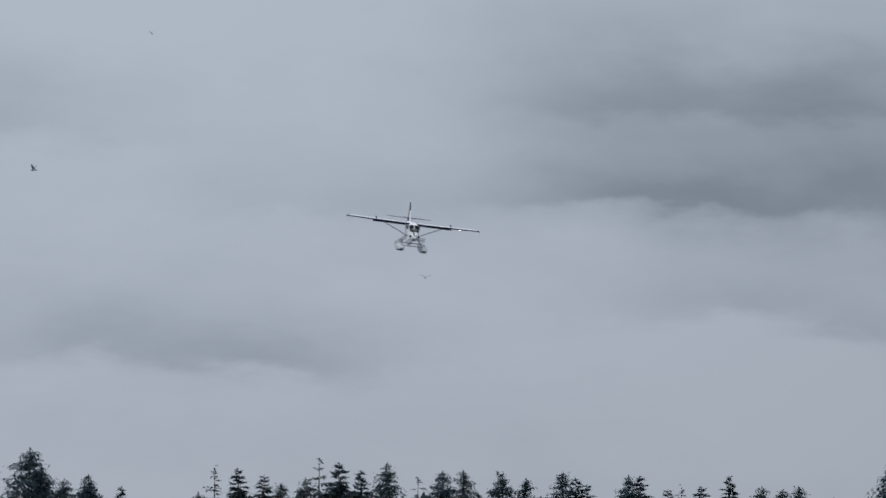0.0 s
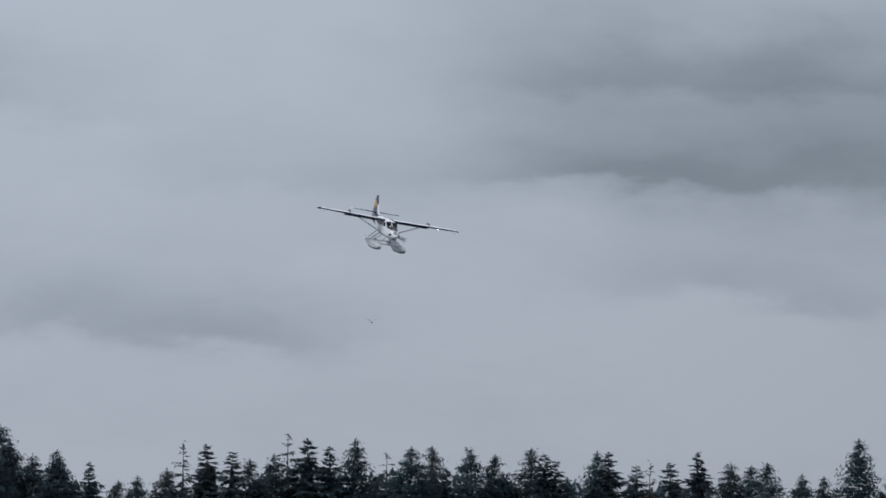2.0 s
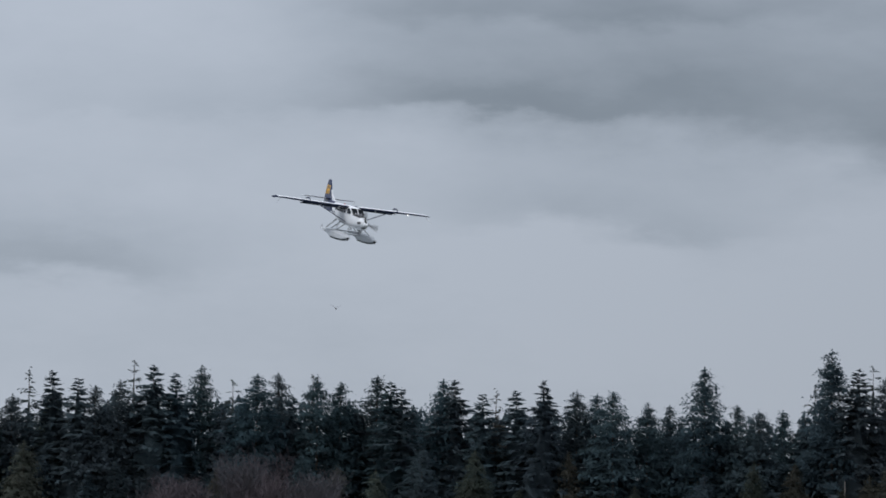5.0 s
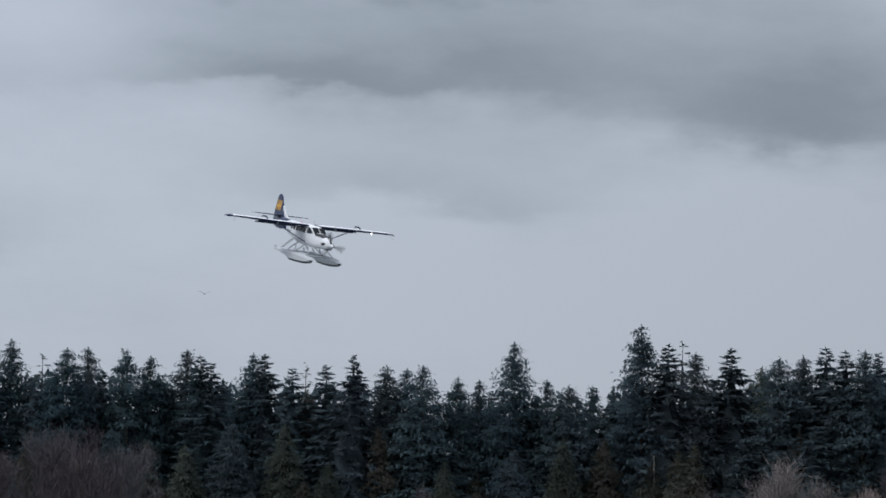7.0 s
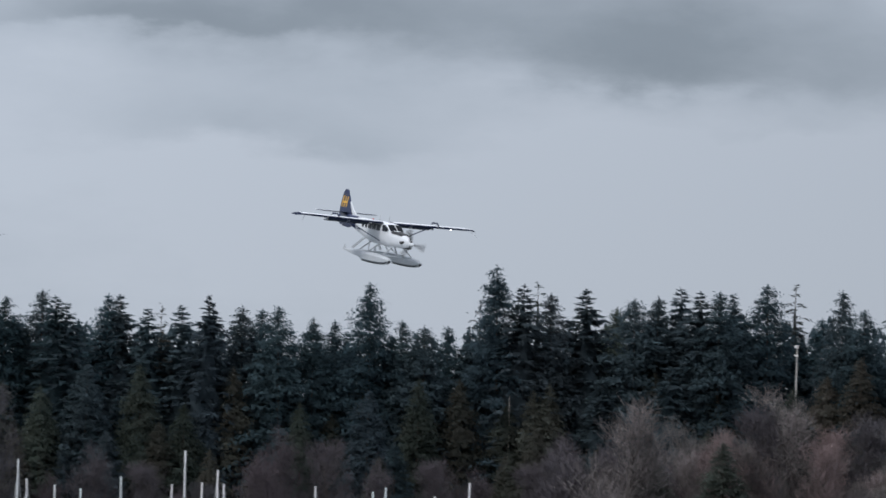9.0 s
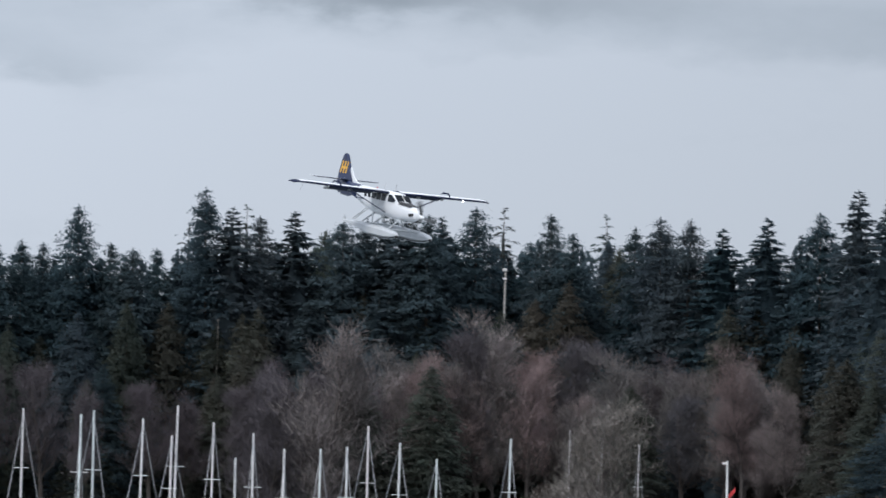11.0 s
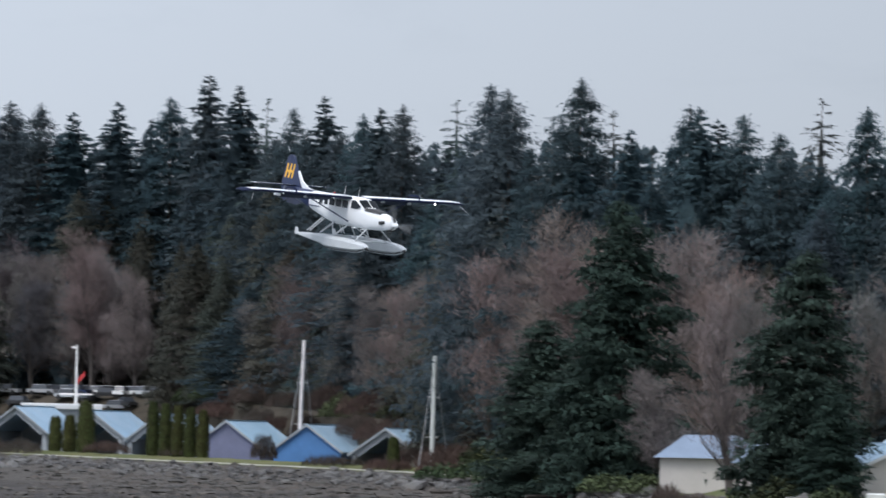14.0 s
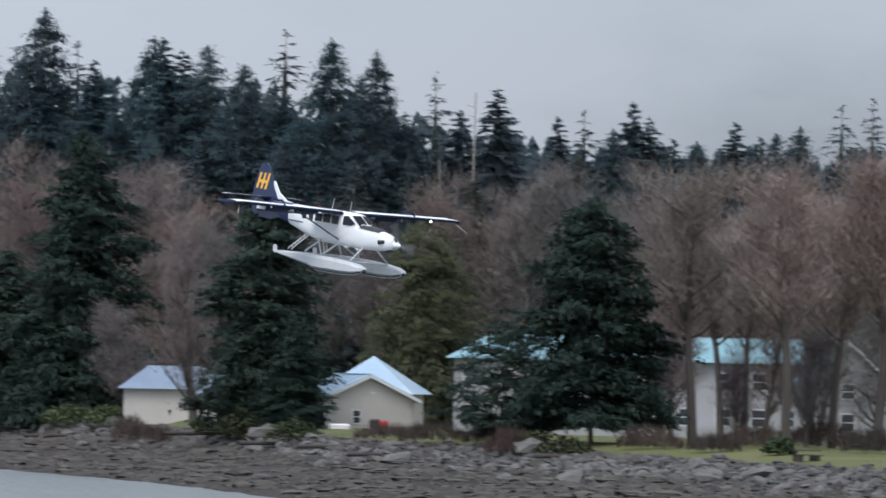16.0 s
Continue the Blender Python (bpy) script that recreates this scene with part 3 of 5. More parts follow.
MIDDLE = ((-5.04, 2.99), (-4.73, 2.64), (-4.55, 2.6), (-4.36, 2.6), (-4.08, 2.8), (-3.85, 3.18), (-3.64, 2.98), (-3.51, 3.0), (-3.34, 2.92), (-3.04, 2.95), (-2.61, 2.9), (-2.41, 2.92), (-2.19, 2.98), (-2.0, 2.95), (-1.84, 2.97), (-1.65, 2.93), (-1.37, 3.05), (-1.16, 3.02), (-0.69, 3.0), (-0.48, 2.83))
EAST_INNER = ((-0.15, 2.98), (0.08, 2.9), (0.35, 2.99), (0.56, 2.98), (0.91, 2.87), (1.37, 2.98), (1.84, 3.07), (2.14, 3.26), (2.46, 3.16), (2.68, 3.04), (2.99, 2.99), (3.3, 3.08), (3.62, 2.95), (3.78, 2.98), (3.98, 3.05), (4.5, 3.07), (4.81, 3.26), (5.0, 3.22), (5.22, 2.68), (5.56, 3.34))
EAST = ((5.98, 3.01), (6.32, 2.67), (6.62, 3.1), (6.73, 3.05), (6.91, 2.95), (7.22, 3.03), (7.52, 2.86), (7.8, 3.16), (8.31, 3.12), (8.69, 3.02), (9.27, 2.77), (9.86, 2.66), (10.38, 2.4), (10.66, 2.47), (10.85, 2.33), (11.07, 2.55), (11.29, 2.42), (11.72, 2.22), (12.08, 2.38), (12.45, 2.31), (12.68, 2.38), (13.04, 2.56), (13.33, 2.62))


def build_forest():
    for stretch in (WEST, WEST_INNER, MIDDLE, EAST_INNER, EAST):
        for i, (az, el) in enumerate(stretch):
            d = wood_d(az) + 16 + 10 * rng.random()
            el += 0.035
            r = rng.random()
            # pale thin tops stand a little behind the dark ones
            if r < 0.22:
                plant(rng.choice(THINS), az, d + 14, el, wide=1.05)
            elif r < 0.8:
                plant(rng.choice(FIRS), az, d, el, wide=rng.uniform(0.85, 1.15))
            else:
                plant(rng.choice(SPRUCES), az, d, el, wide=rng.uniform(0.85, 1.1))
    # trees between and below the tips
    az = -14.6
    while az < 14.6:
        d0 = wood_d(az)
        step = math.degrees(4.6 / d0)
        ridge = lerp_table(az, (-14, -9, -4.5, -3, 2, 5, 8, 9.5, 10.5, 14.5), (2.55, 2.62, 2.5, 2.78, 2.8, 2.85, 2.78, 2.5, 2.2, 2.25))
        for row, (back, share) in enumerate(((26, 1.0), (13, 0.87), (3, 0.66))):
            if row == 2 and rng.random() < (0.15 if az < -4.3 else 0.4):
                continue
            r = rng.random()
            if az > 4.8 and rng.random() < 0.22:
                r = 2.0
            proto = rng.choice(THINS if r > 1 else CEDARS if (r < (0.15, 0.5, 0.65)[row]) else SPRUCES if r < 0.75 else FIRS)
            el = ridge * share * (rng.uniform(0.94, 1.03) if row == 0 else rng.uniform(0.82, 1.0))
            plant(proto, az + rng.uniform(-0.5, 0.5) * step, d0 + back + rng.uniform(-5, 5), el, wide=rng.uniform(0.85, 1.2))
        az += step * rng.uniform(0.85, 1.25)


build_forest()


def build_far_wood():
    """The depth of the forest behind the first rows: one mass of plain crowns."""
    r = random.Random(77)
    verts, faces = [], []
    for i in range(330):
        az = -15.5 + 31.5 * (i + r.random()) / 330
        d = wood_d(az) + r.uniform(45, 90)
        p = at(az, d)
        zb = ground_z(p.x, p.y)
        ridge = lerp_table(az, (-14, -12.2, -11.6, -11, -9, -4.5, -3, 2, 5, 8, 9.5, 10.5, 14.5), (2.55, 2.5, 2.4, 2.55, 2.6, 2.45, 2.65, 2.7, 2.7, 2.62, 2.35, 2.1, 2.15))
        h = EYE[2] + d * math.tan(radians(ridge * r.uniform(0.93, 1.03))) - zb
        for j in range(230):
            f = r.random() ** 1.2
            a = r.random() * 6.28
            reach = (1 - f) * 5.5 * r.uniform(0.5, 1.1) + 0.3
            c = Vector((p.x + math.cos(a) * reach, p.y + math.sin(a) * reach, zb + h * (0.15 + 0.85 * f)))
            s = r.uniform(1.2, 2.6) * (1.3 - 0.8 * f)
            w = Vector((-math.sin(a), math.cos(a), 0)) * s * 0.5
            k = len(verts)
            verts.extend((c + Vector((0, 0, 0.5 * s)), c + w - Vector((0, 0, 0.3 * s)), c + Vector((math.cos(a), math.sin(a), -0.9)) * s * 0.6, c - w - Vector((0, 0, 0.3 * s))))
            faces.append((k, k + 1, k + 2, k + 3))
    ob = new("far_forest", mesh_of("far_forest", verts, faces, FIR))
    tagged(ob, "dark conifer forest filling the slope behind", "forest", kind="stuff")


build_far_wood()


def bare_tree_meshes(height, spread, seed, twig_n, rise=0.75, bark=DECBARK, clear=1):
    """Trunk and boughs as one mesh, fine twigs as another."""
    r = random.Random(seed)
    wood = bmesh.new()
    tips = []

    def grow(p, d, length, radius, level):
        q = p
        n = 7 if level == 0 else 3 if level == 1 else 2
        for i in range(n):
            bend = 0.1 if level == 0 else 0.28
            nd = (d + Vector((r.uniform(-bend, bend), r.uniform(-bend, bend), 0.05))).normalized()
            e = q + nd * length / n
            tube(wood, q, e, radius * (1 - 0.75 * i / n), radius * (1 - 0.75 * (i + 1) / n), 5 if level == 0 else 3)
            if level < 4 and (level > 0 or i >= clear):
                for _ in range(4 if level == 0 else 2 if level < 3 else 1):
                    a = r.random() * 6.28
                    lat = Vector((math.cos(a), math.sin(a), rise * r.uniform(0.2, 1.1))).normalized()
                    bd = (nd * (0.25 + 0.1 * level) + lat * 0.8 * spread).normalized()
                    ln = height * 0.27 * (1.15 - 0.085 * i) * r.uniform(0.7, 1.15) if level == 0 else length * r.uniform(0.42, 0.62)
                    grow(q.lerp(e, r.uniform(0.3, 1.0)), bd, ln, radius * (1 - 0.75 * i / n) * 0.42, level + 1)
            if level >= 2:
                tips.append((e, nd, level))
            q, d = e, nd

    grow(Vector((0, 0, -1)), Vector((0, 0, 1)), height * 0.95, height * 0.022, 0)
    wm = bpy.data.meshes.new("trunk")
    top = max(v.co.z for v in wood.verts)
    s = height / (top + 0.6)
    for v in wood.verts:
        v.co *= s
    wood.to_mesh(wm)
    wood.free()
    wm.materials.append(bark)
    verts, faces = [], []
    for i in range(twig_n):
        p, d, level = r.choice(tips)
        p = p * s
        c = p + Vector((r.uniform(-1, 1), r.uniform(-1, 1), r.uniform(-0.8, 0.8))) * 0.8
        nd = (d + Vector((r.uniform(-0.9, 0.9), r.uniform(-0.9, 0.9), r.uniform(-0.3, 0.8)))).normalized()
        ln = r.uniform(0.7, 1.7)
        w = nd.cross(Vector((r.uniform(-1, 1), r.uniform(-1, 1), r.uniform(-1, 1)))).normalized() * 0.024
        k = len(verts)
        verts.extend((c - w, c + w, c + nd * ln))
        faces.append((k, k + 1, k + 2))
    return wm, verts, faces


def bare_tree(label, seed, material, spread=1.0, twig_n=6500, rise=0.75, bark=DECBARK, clear=1):
    ob = thing("bare_tree", label, "bare tree", (0, -4000, -60))
    wm, verts, faces = bare_tree_meshes(H0 * 0.5, spread, seed, twig_n, rise, bark, clear)
    part("trunk", wm, None, ob)
    part("twig_crown", mesh_of("twig_crown", verts, faces, material), None, ob)
    return ob


BARES = [bare_tree("leafless brown broadleaf tree below the conifers", 200 + i, TWIG, 0.9 + 0.15 * i) for i in range(3)]
PLUMS = [bare_tree("leafless plum-brown broadleaf tree with dense twigs", 220 + i, TWIGRED, 1.0, 7500, 0.9) for i in range(2)]
TANS = [bare_tree("leafless pale tan broadleaf tree with spreading boughs", 240 + i, TWIGTAN, 1.05, 8500, 0.8, TANBARK) for i in range(2)]
UPRIGHTS = [bare_tree("leafless grey-brown tree with steep forking limbs on the lawn", 280 + i, TWIG, 0.55, 3600, 2.4, DECBARK, 0) for i in range(2)]
FANS = [bare_tree("broad leafless tan tree with many fanning limbs from a low fork", 290 + i, TWIGTAN, 0.85, 5200, 1.4, DECBARK, 0) for i in range(2)]
TALLS = [bare_tree("tall leafless brown tree with a bare lower trunk", 260 + i, TWIGTAN, 1.0, 5200, 0.9, DECBARK, 3) for i in range(3)]


def plant_bare(proto, az, d, top_el, wide=1.0, label="", z=None):
    ob = plant(proto, az, d, top_el, wide=1.0, label=label, z=z)
    s = ob.scale[2] * 2
    ob.scale = (s * wide, s * wide, s)
    return ob


def build_bare_trees():
    # the broadleaf belt in front of the conifers
    for a0, a1, n, e0, e1 in ((-10.4, -8.2, 6, 1.7, 2.25), (-8.2, -5.2, 8, 1.1, 1.75), (-5.2, -3.4, 4, 1.1, 1.4), (-3.4, -2.2, 6, 1.35, 1.8), (-2.2, 1.35, 32, 1.2, 1.9), (1.0, 4.6, 14, 1.0, 1.7), (5.0, 9.6, 12, 1.4, 2.15), (9.4, 14.4, 15, 1.6, 2.15), (-13.5, -8.6, 6, 1.0, 1.5)):
        for i in range(n):
            az = a0 + (a1 - a0) * (i + rng.random()) / n
            proto = rng.choice(PLUMS if az < -2.3 else BARES + BARES + PLUMS if az < 4 else BARES + TANS[:1])
            plant_bare(proto, az, wood_d(az) - rng.uniform(2, 16), rng.uniform(e0, e1), rng.uniform(0.8, 1.1))
    # trees that stand out one by one: azimuth, distance, tip elevation, width
    for proto, az, d, el, wide in ((BARES[0], -2.85, 930, 2.0, 1.0), (PLUMS[1], -3.3, 935, 1.6, 1.0), (BARES[2], -1.05, 948, 2.12, 1.0), (PLUMS[0], -1.35, 950, 1.95, 1.0), (FANS[0], -0.12, 800, 1.38, 1.35), (FANS[1], -0.45, 806, 1.05, 1.2),
                                   (FANS[1], 1.38, 936, 1.3, 1.1), (UPRIGHTS[1], 4.85, 700, 1.75, 1.2), (BARES[2], 4.98, 700, 1.2, 0.9), (BARES[0], 3.3, 850, 1.15, 0.9),
                                   (UPRIGHTS[0], 7.07, 541, 1.42, 1.15), (TALLS[0], 11.7, 455, 2.15, 1.05), (TALLS[1], 12.58, 450, 2.05, 1.0),
                                   (TALLS[2], 12.98, 470, 1.95, 1.0), (TALLS[1], 13.4, 460, 2.2, 1.0), (TALLS[0], 12.15, 470, 1.8, 0.9), (TALLS[2], 11.95, 480, 1.9, 0.9), (TALLS[0], 12.8, 490, 1.8, 1.0), (BARES[0], 11.2, 545, 1.6, 0.8), (PLUMS[0], 11.4, 470, 0.5, 1.2), (PLUMS[1], 12.1, 466, 0.35, 1.2),
                                   (PLUMS[0], 12.75, 468, 0.5, 1.2), (BARES[2], 13.4, 490, 0.9, 1.3), (BARES[0], 12.35, 480, 1.3, 1.0), (BARES[1], 12.85, 484, 1.2, 1.0), (BARES[2], 11.5, 486, 1.1, 1.0), (BARES[0], 4.4, 762, 1.6, 1.0), (BARES[2], 5.15, 680, 1.75, 1.0), (TANS[0], 4.0, 790, 1.5, 1.0), (BARES[1], 3.6, 820, 1.45, 0.9), (BARES[0], 6.5, 566, 0.7, 1.2)):
        plant_bare(proto, az, d, el, wide)


build_bare_trees()


def build_front_conifers():
    """The large conifers on the near lawn."""
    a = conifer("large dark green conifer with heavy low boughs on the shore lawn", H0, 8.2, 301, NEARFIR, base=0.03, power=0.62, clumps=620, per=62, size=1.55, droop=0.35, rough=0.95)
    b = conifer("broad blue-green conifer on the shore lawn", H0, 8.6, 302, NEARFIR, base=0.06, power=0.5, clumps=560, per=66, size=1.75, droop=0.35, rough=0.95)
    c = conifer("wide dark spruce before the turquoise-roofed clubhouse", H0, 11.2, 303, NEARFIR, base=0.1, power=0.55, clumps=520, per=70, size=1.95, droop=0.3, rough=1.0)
    ced = conifer("rounded olive-green cedar behind the beige house", H0, 11.5, 304, OLIVE, "cedar", base=0.04, power=0.45, clumps=800, per=44, size=1.5, droop=0.6, rough=0.7)
    thin = conifer("small sparse conifer before the clubhouse", H0, 15.0, 305, NEARFIR, base=0.1, power=0.6, clumps=240, per=50, size=2.2, droop=0.3, rough=0.8)
    plant(a, 6.02, 583, 2.3, lean=0.5)
    plant(b, 7.74, 512, 1.84, lean=0.5)
    plant(c, 10.75, 455, 1.76, lean=0.5)
    plant(thin, 9.95, 462, 0.72, wide=1.15, lean=0.5)
    plant(a, 5.33, 600, 1.15, wide=1.55, lean=0.5)
    plant(b, 5.72, 590, 0.85, wide=1.3, lean=0.5)
    plant(b, 7.98, 506, 0.55, wide=1.1, lean=0.5)
    plant(ced, 9.22, 565, 1.54, lean=0.5)
    for az, d, el in ((2.1, 900, 1.75), (2.35, 890, 1.55), (2.95, 868, 1.75), (3.35, 850, 1.5), (3.7, 832, 1.65), (4.35, 775, 1.6), (-2.45, 935, 1.55), (-1.75, 938, 1.6), (0.1, 930, 1.45)):
        plant(rng.choice(CEDARS), az, d, el, wide=1.5, lean=1)
    for az, d, el, w in ((0.92, 938, 1.4, 1.0), (0.54, 940, 1.26, 1.1), (4.05, 808, 1.45, 1.2), (2.6, 880, 1.35, 1.5)):
        plant(rng.choice(SPRUCES), az, d, el, wide=w * 1.3)
    for p in (a, b, c, ced, thin):
        for o in (*p.children_recursive, p):
            bpy.data.objects.remove(o)


build_front_conifers()
SCREEN = [copy_thing(p, pose(0, -4000, -60)) for p in CEDARS[:2]]
for _p in FIRS + SPRUCES + CEDARS + THINS + BARES + PLUMS + TANS + TALLS + UPRIGHTS + FANS:
    for _o in (*_p.children_recursive, _p):
        bpy.data.objects.remove(_o)


# ---- seaplane ----
def wing_ring(y, x0, chord, z, thick, n=10, camber=0.05):
    """An aerofoil ring at span y, leading edge x0."""
    up, dn = [], []
    for i in range(n + 1):
        s = i / n
        t = thick * (1.48 * math.sqrt(s) - 0.63 * s - 1.76 * s * s + 1.42 * s ** 3 - 0.51 * s ** 4) * 1.0
        c = camber * 4 * s * (1 - s)
        up.append((x0 - chord * s, y, z + c + t))
        dn.append((x0 - chord * s, y, z + c - t * 0.75))
    return up + dn[-2:0:-1]


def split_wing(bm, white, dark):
    """Top skin white, underside and lower leading edge dark; the underside's shade is painted in."""
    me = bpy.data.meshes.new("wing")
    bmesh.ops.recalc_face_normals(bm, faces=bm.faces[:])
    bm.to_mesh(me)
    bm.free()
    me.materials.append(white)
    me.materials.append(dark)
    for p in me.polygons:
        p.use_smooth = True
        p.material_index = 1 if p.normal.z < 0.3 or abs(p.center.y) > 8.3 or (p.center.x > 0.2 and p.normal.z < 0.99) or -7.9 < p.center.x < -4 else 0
    return me


def build_plane():
    plane = thing("seaplane", "white single-engined seaplane with navy tail, flying on floats", "seaplane")
    # fuselage, cowl to tail cone
    secs = [(4.78, -1.32, 0.27, 0.26, 2.0), (4.62, -1.30, 0.40, 0.36, 2.2), (4.2, -1.28, 0.50, 0.45, 2.3), (3.4, -1.23, 0.60, 0.56, 2.5), (2.4, -1.20, 0.68, 0.68, 2.8), (1.95, -1.16, 0.74, 0.74, 3.0),
            (1.5, -1.03, 0.87, 0.78, 3.0), (1.1, -0.90, 1.0, 0.80, 3.0), (0.3, -0.88, 1.02, 0.82, 3.2), (-1.6, -0.88, 1.0, 0.82, 3.2), (-2.6, -0.82, 0.90, 0.78, 3.0), (-3.8, -0.70, 0.76, 0.66, 2.8), (-4.9, -0.57, 0.63, 0.54, 2.6)]
    part("fuselage", loft(bmesh.new(), [oval(*s) for s in secs]), WHITE, plane, "glossy white painted fuselage", True)
    tail = [(-4.9, -0.57, 0.632, 0.542, 2.6), (-6.2, -0.42, 0.5, 0.40, 2.5), (-7.6, -0.26, 0.38, 0.26, 2.4), (-8.6, -0.16, 0.30, 0.12, 2.2), (-8.95, -0.14, 0.24, 0.05, 2.0)]
    part("tail_cone", loft(bmesh.new(), [oval(*s) for s in tail]), NAVY, plane, "navy blue rear fuselage", True)
    # spinner and air intake
    bm = loft(bmesh.new(), [oval(5.26, -1.33, 0.03, 0.03, 2, 16), oval(5.12, -1.33, 0.13, 0.13, 2, 16), oval(4.9, -1.33, 0.22, 0.22, 2, 16), oval(4.76, -1.33, 0.25, 0.25, 2, 16)])
    part("spinner", bm, WHITE, plane, "polished propeller spinner", True)
    part("air_intake", loft(bmesh.new(), [oval(4.66, -1.66, 0.1, 0.2, 2.5, 14), oval(4.3, -1.7, 0.13, 0.22, 2.5, 14), oval(3.5, -1.74, 0.08, 0.2, 2.5, 14)]), DARK, plane, "black chin air intake", True)
    for s in (-1, 1):
        part("exhaust_stub", tube(bmesh.new(), (4.25, s * 0.36, -1.22), (3.9, s * 0.6, -1.3), 0.11, 0.13, 10), DARK, plane, "sooty exhaust stub")
    # propeller
    prop = thing("propeller", "", "")
    del_keys = [k for k in ("label", "category") if k in prop.keys()]
    for k in del_keys:
        del prop[k]
    prop.parent = plane
    prop.matrix_basis = pose(4.95, 0, -1.33)
    for i in range(3):
        bm = bmesh.new()
        rings = []
        for r, c, tw in ((0.15, 0.09, 60), (0.5, 0.14, 42), (0.9, 0.17, 30), (1.25, 0.15, 22), (1.4, 0.06, 18)):
            t = radians(tw)
            ax = Vector((math.sin(t), math.cos(t), 0))
            nx = Vector((math.cos(t), -math.sin(t), 0))
            rings.append([Vector((0, 0, r)) + ax * c + nx * 0.0, Vector((0, 0, r)) + nx * 0.02, Vector((0, 0, r)) - ax * c, Vector((0, 0, r)) - nx * 0.02])
        loft(bm, rings)
        bmesh.ops.rotate(bm, verts=bm.verts[:], matrix=Matrix.Rotation(2.0944 * i, 3, "X"))
        part("blade", bm, BLADE, prop, "grey metal propeller blade")
    # windscreen and cabin windows
    bm = bmesh.new()
    for s in (-1, 1):
        q = [(2.08, s * 0.05, -0.46), (2.02, s * 0.60, -0.56), (1.30, s * 0.66, -0.02), (1.36, s * 0.05, 0.02)]
        vs = [bm.verts.new(p) for p in (q if s > 0 else q[::-1])]
        bm.faces.new(vs)
    bmesh.ops.solidify(bm, geom=bm.faces[:], thickness=0.03)
    part("windscreen", bm, GLASS, plane, "dark two-pane windscreen")
    bm = bmesh.new()
    loft(bm, [[(2.05, -0.66, -0.66), (2.05, -0.45, -0.46), (2.05, 0.45, -0.46), (2.05, 0.66, -0.66), (2.05, 0.0, -0.8)], [(3.6, -0.42, -0.74), (3.6, -0.25, -0.615), (3.6, 0.25, -0.615), (3.6, 0.42, -0.74), (3.6, 0.0, -0.9)]])
    part("anti_glare_panel", bm, DARK, plane, "matt black panel ahead of the windscreen")
    for s in (-1, 1):
        bm = bmesh.new()
        loft(bm, [[(1.72, s * 0.70, -0.46), (1.05, s * 0.72, -0.06), (0.72, s * 0.79, -0.10), (0.72, s * 0.815, -0.62), (1.4, s * 0.79, -0.62)], [(1.72, s * 0.765, -0.46), (1.05, s * 0.80, -0.06), (0.72, s * 0.822, -0.10), (0.72, s * 0.845, -0.62), (1.4, s * 0.815, -0.62)]])
        part("cockpit_window", bm, GLASS, plane, "dark cockpit side window")
        for x in (-0.05, -0.85, -1.65, -2.4, -3.1):
            w = 0.31 if x > -2 else 0.2
            yy = lerp_table(x, (-3.8, -2.6, -1.6), (0.665, 0.785, 0.825))
            bm = boxed(x - w, s * yy - 0.02, -0.66, x + w, s * yy + 0.02, -0.18, bevel=0.015)
            part("cabin_window", bm, GLASS, plane)
        part("cheat_line", boxed(-4.8, s * 0.70 - 0.012, -0.93, -2.9, s * 0.70 + 0.012, -0.86), NAVY, plane, "thin navy stripe")
    # wings
    for s in (-1, 1):
        rings = [wing_ring(s * y, x0, c, z, t) for y, x0, c, z, t in ((0.55, 0.42, 2.02, 0.0, 0.27), (2.5, 0.42, 2.02, 0.03, 0.27), (5.5, 0.42, 2.0, 0.07, 0.26), (7.9, 0.40, 1.95, 0.105, 0.23), (8.45, 0.30, 1.8, 0.09, 0.17), (8.75, 0.05, 1.4, 0.03, 0.10), (8.86, -0.25, 0.85, -0.03, 0.04))]
        wm = split_wing(loft(bmesh.new(), rings), WHITE, NAVYEDGESHADE)
        wing = part("wing", wm, None, plane, "long white wing with shade painted dark on its underside")
        # slotted flap, lowered
        fr = [[(-1.45, s * y, -0.03), (-1.95, s * y, -0.30), (-2.02, s * y, -0.36), (-1.5, s * y, -0.14)] for y in (0.95, 5.2)]
        part("flap", loft(bmesh.new(), fr), WINGBLUE, wing, "lowered dark wing flap")
        ar = [[(-1.5, s * y, 0.06 + 0.01 * y), (-1.75, s * y, 0.03 + 0.01 * y), (-1.76, s * y, 0.01 + 0.01 * y), (-1.5, s * y, -0.04 + 0.01 * y)] for y in (5.3, 8.0)]
        part("aileron", loft(bmesh.new(), ar), WHITE, wing)
        fence = [(0.3, 0.1), (0.2, 0.36), (-0.1, 0.5), (-0.9, 0.46), (-1.2, 0.2), (-0.9, 0.34), (-0.1, 0.38), (0.1, 0.3)]
        part("wing_fence", loft(bmesh.new(), [[(x, s * 4.95 + dy, z) for x, z in fence] for dy in (-0.03, 0.03)]), NAVYEDGESHADE, wing, "low dark fence over the wing")
        for y in (3.1, 5.25):
            part("hinge_fairing", boxed(-2.0, s * y - 0.03, -0.25, -1.2, s * y + 0.03, -0.05, bevel=0.01), WHITE, wing)
        bm = loft(bmesh.new(), [oval(0.47, 0, 0.045, 0.045, 2, 12), oval(0.40, 0, 0.065, 0.065, 2, 12)])
        bmesh.ops.translate(bm, verts=bm.verts[:], vec=(0.02, s * 6.1, 0.02))
        part("landing_light", bm, LANDING if s > 0 else METAL, wing, "bright white landing light" if s > 0 else "unlit landing light")
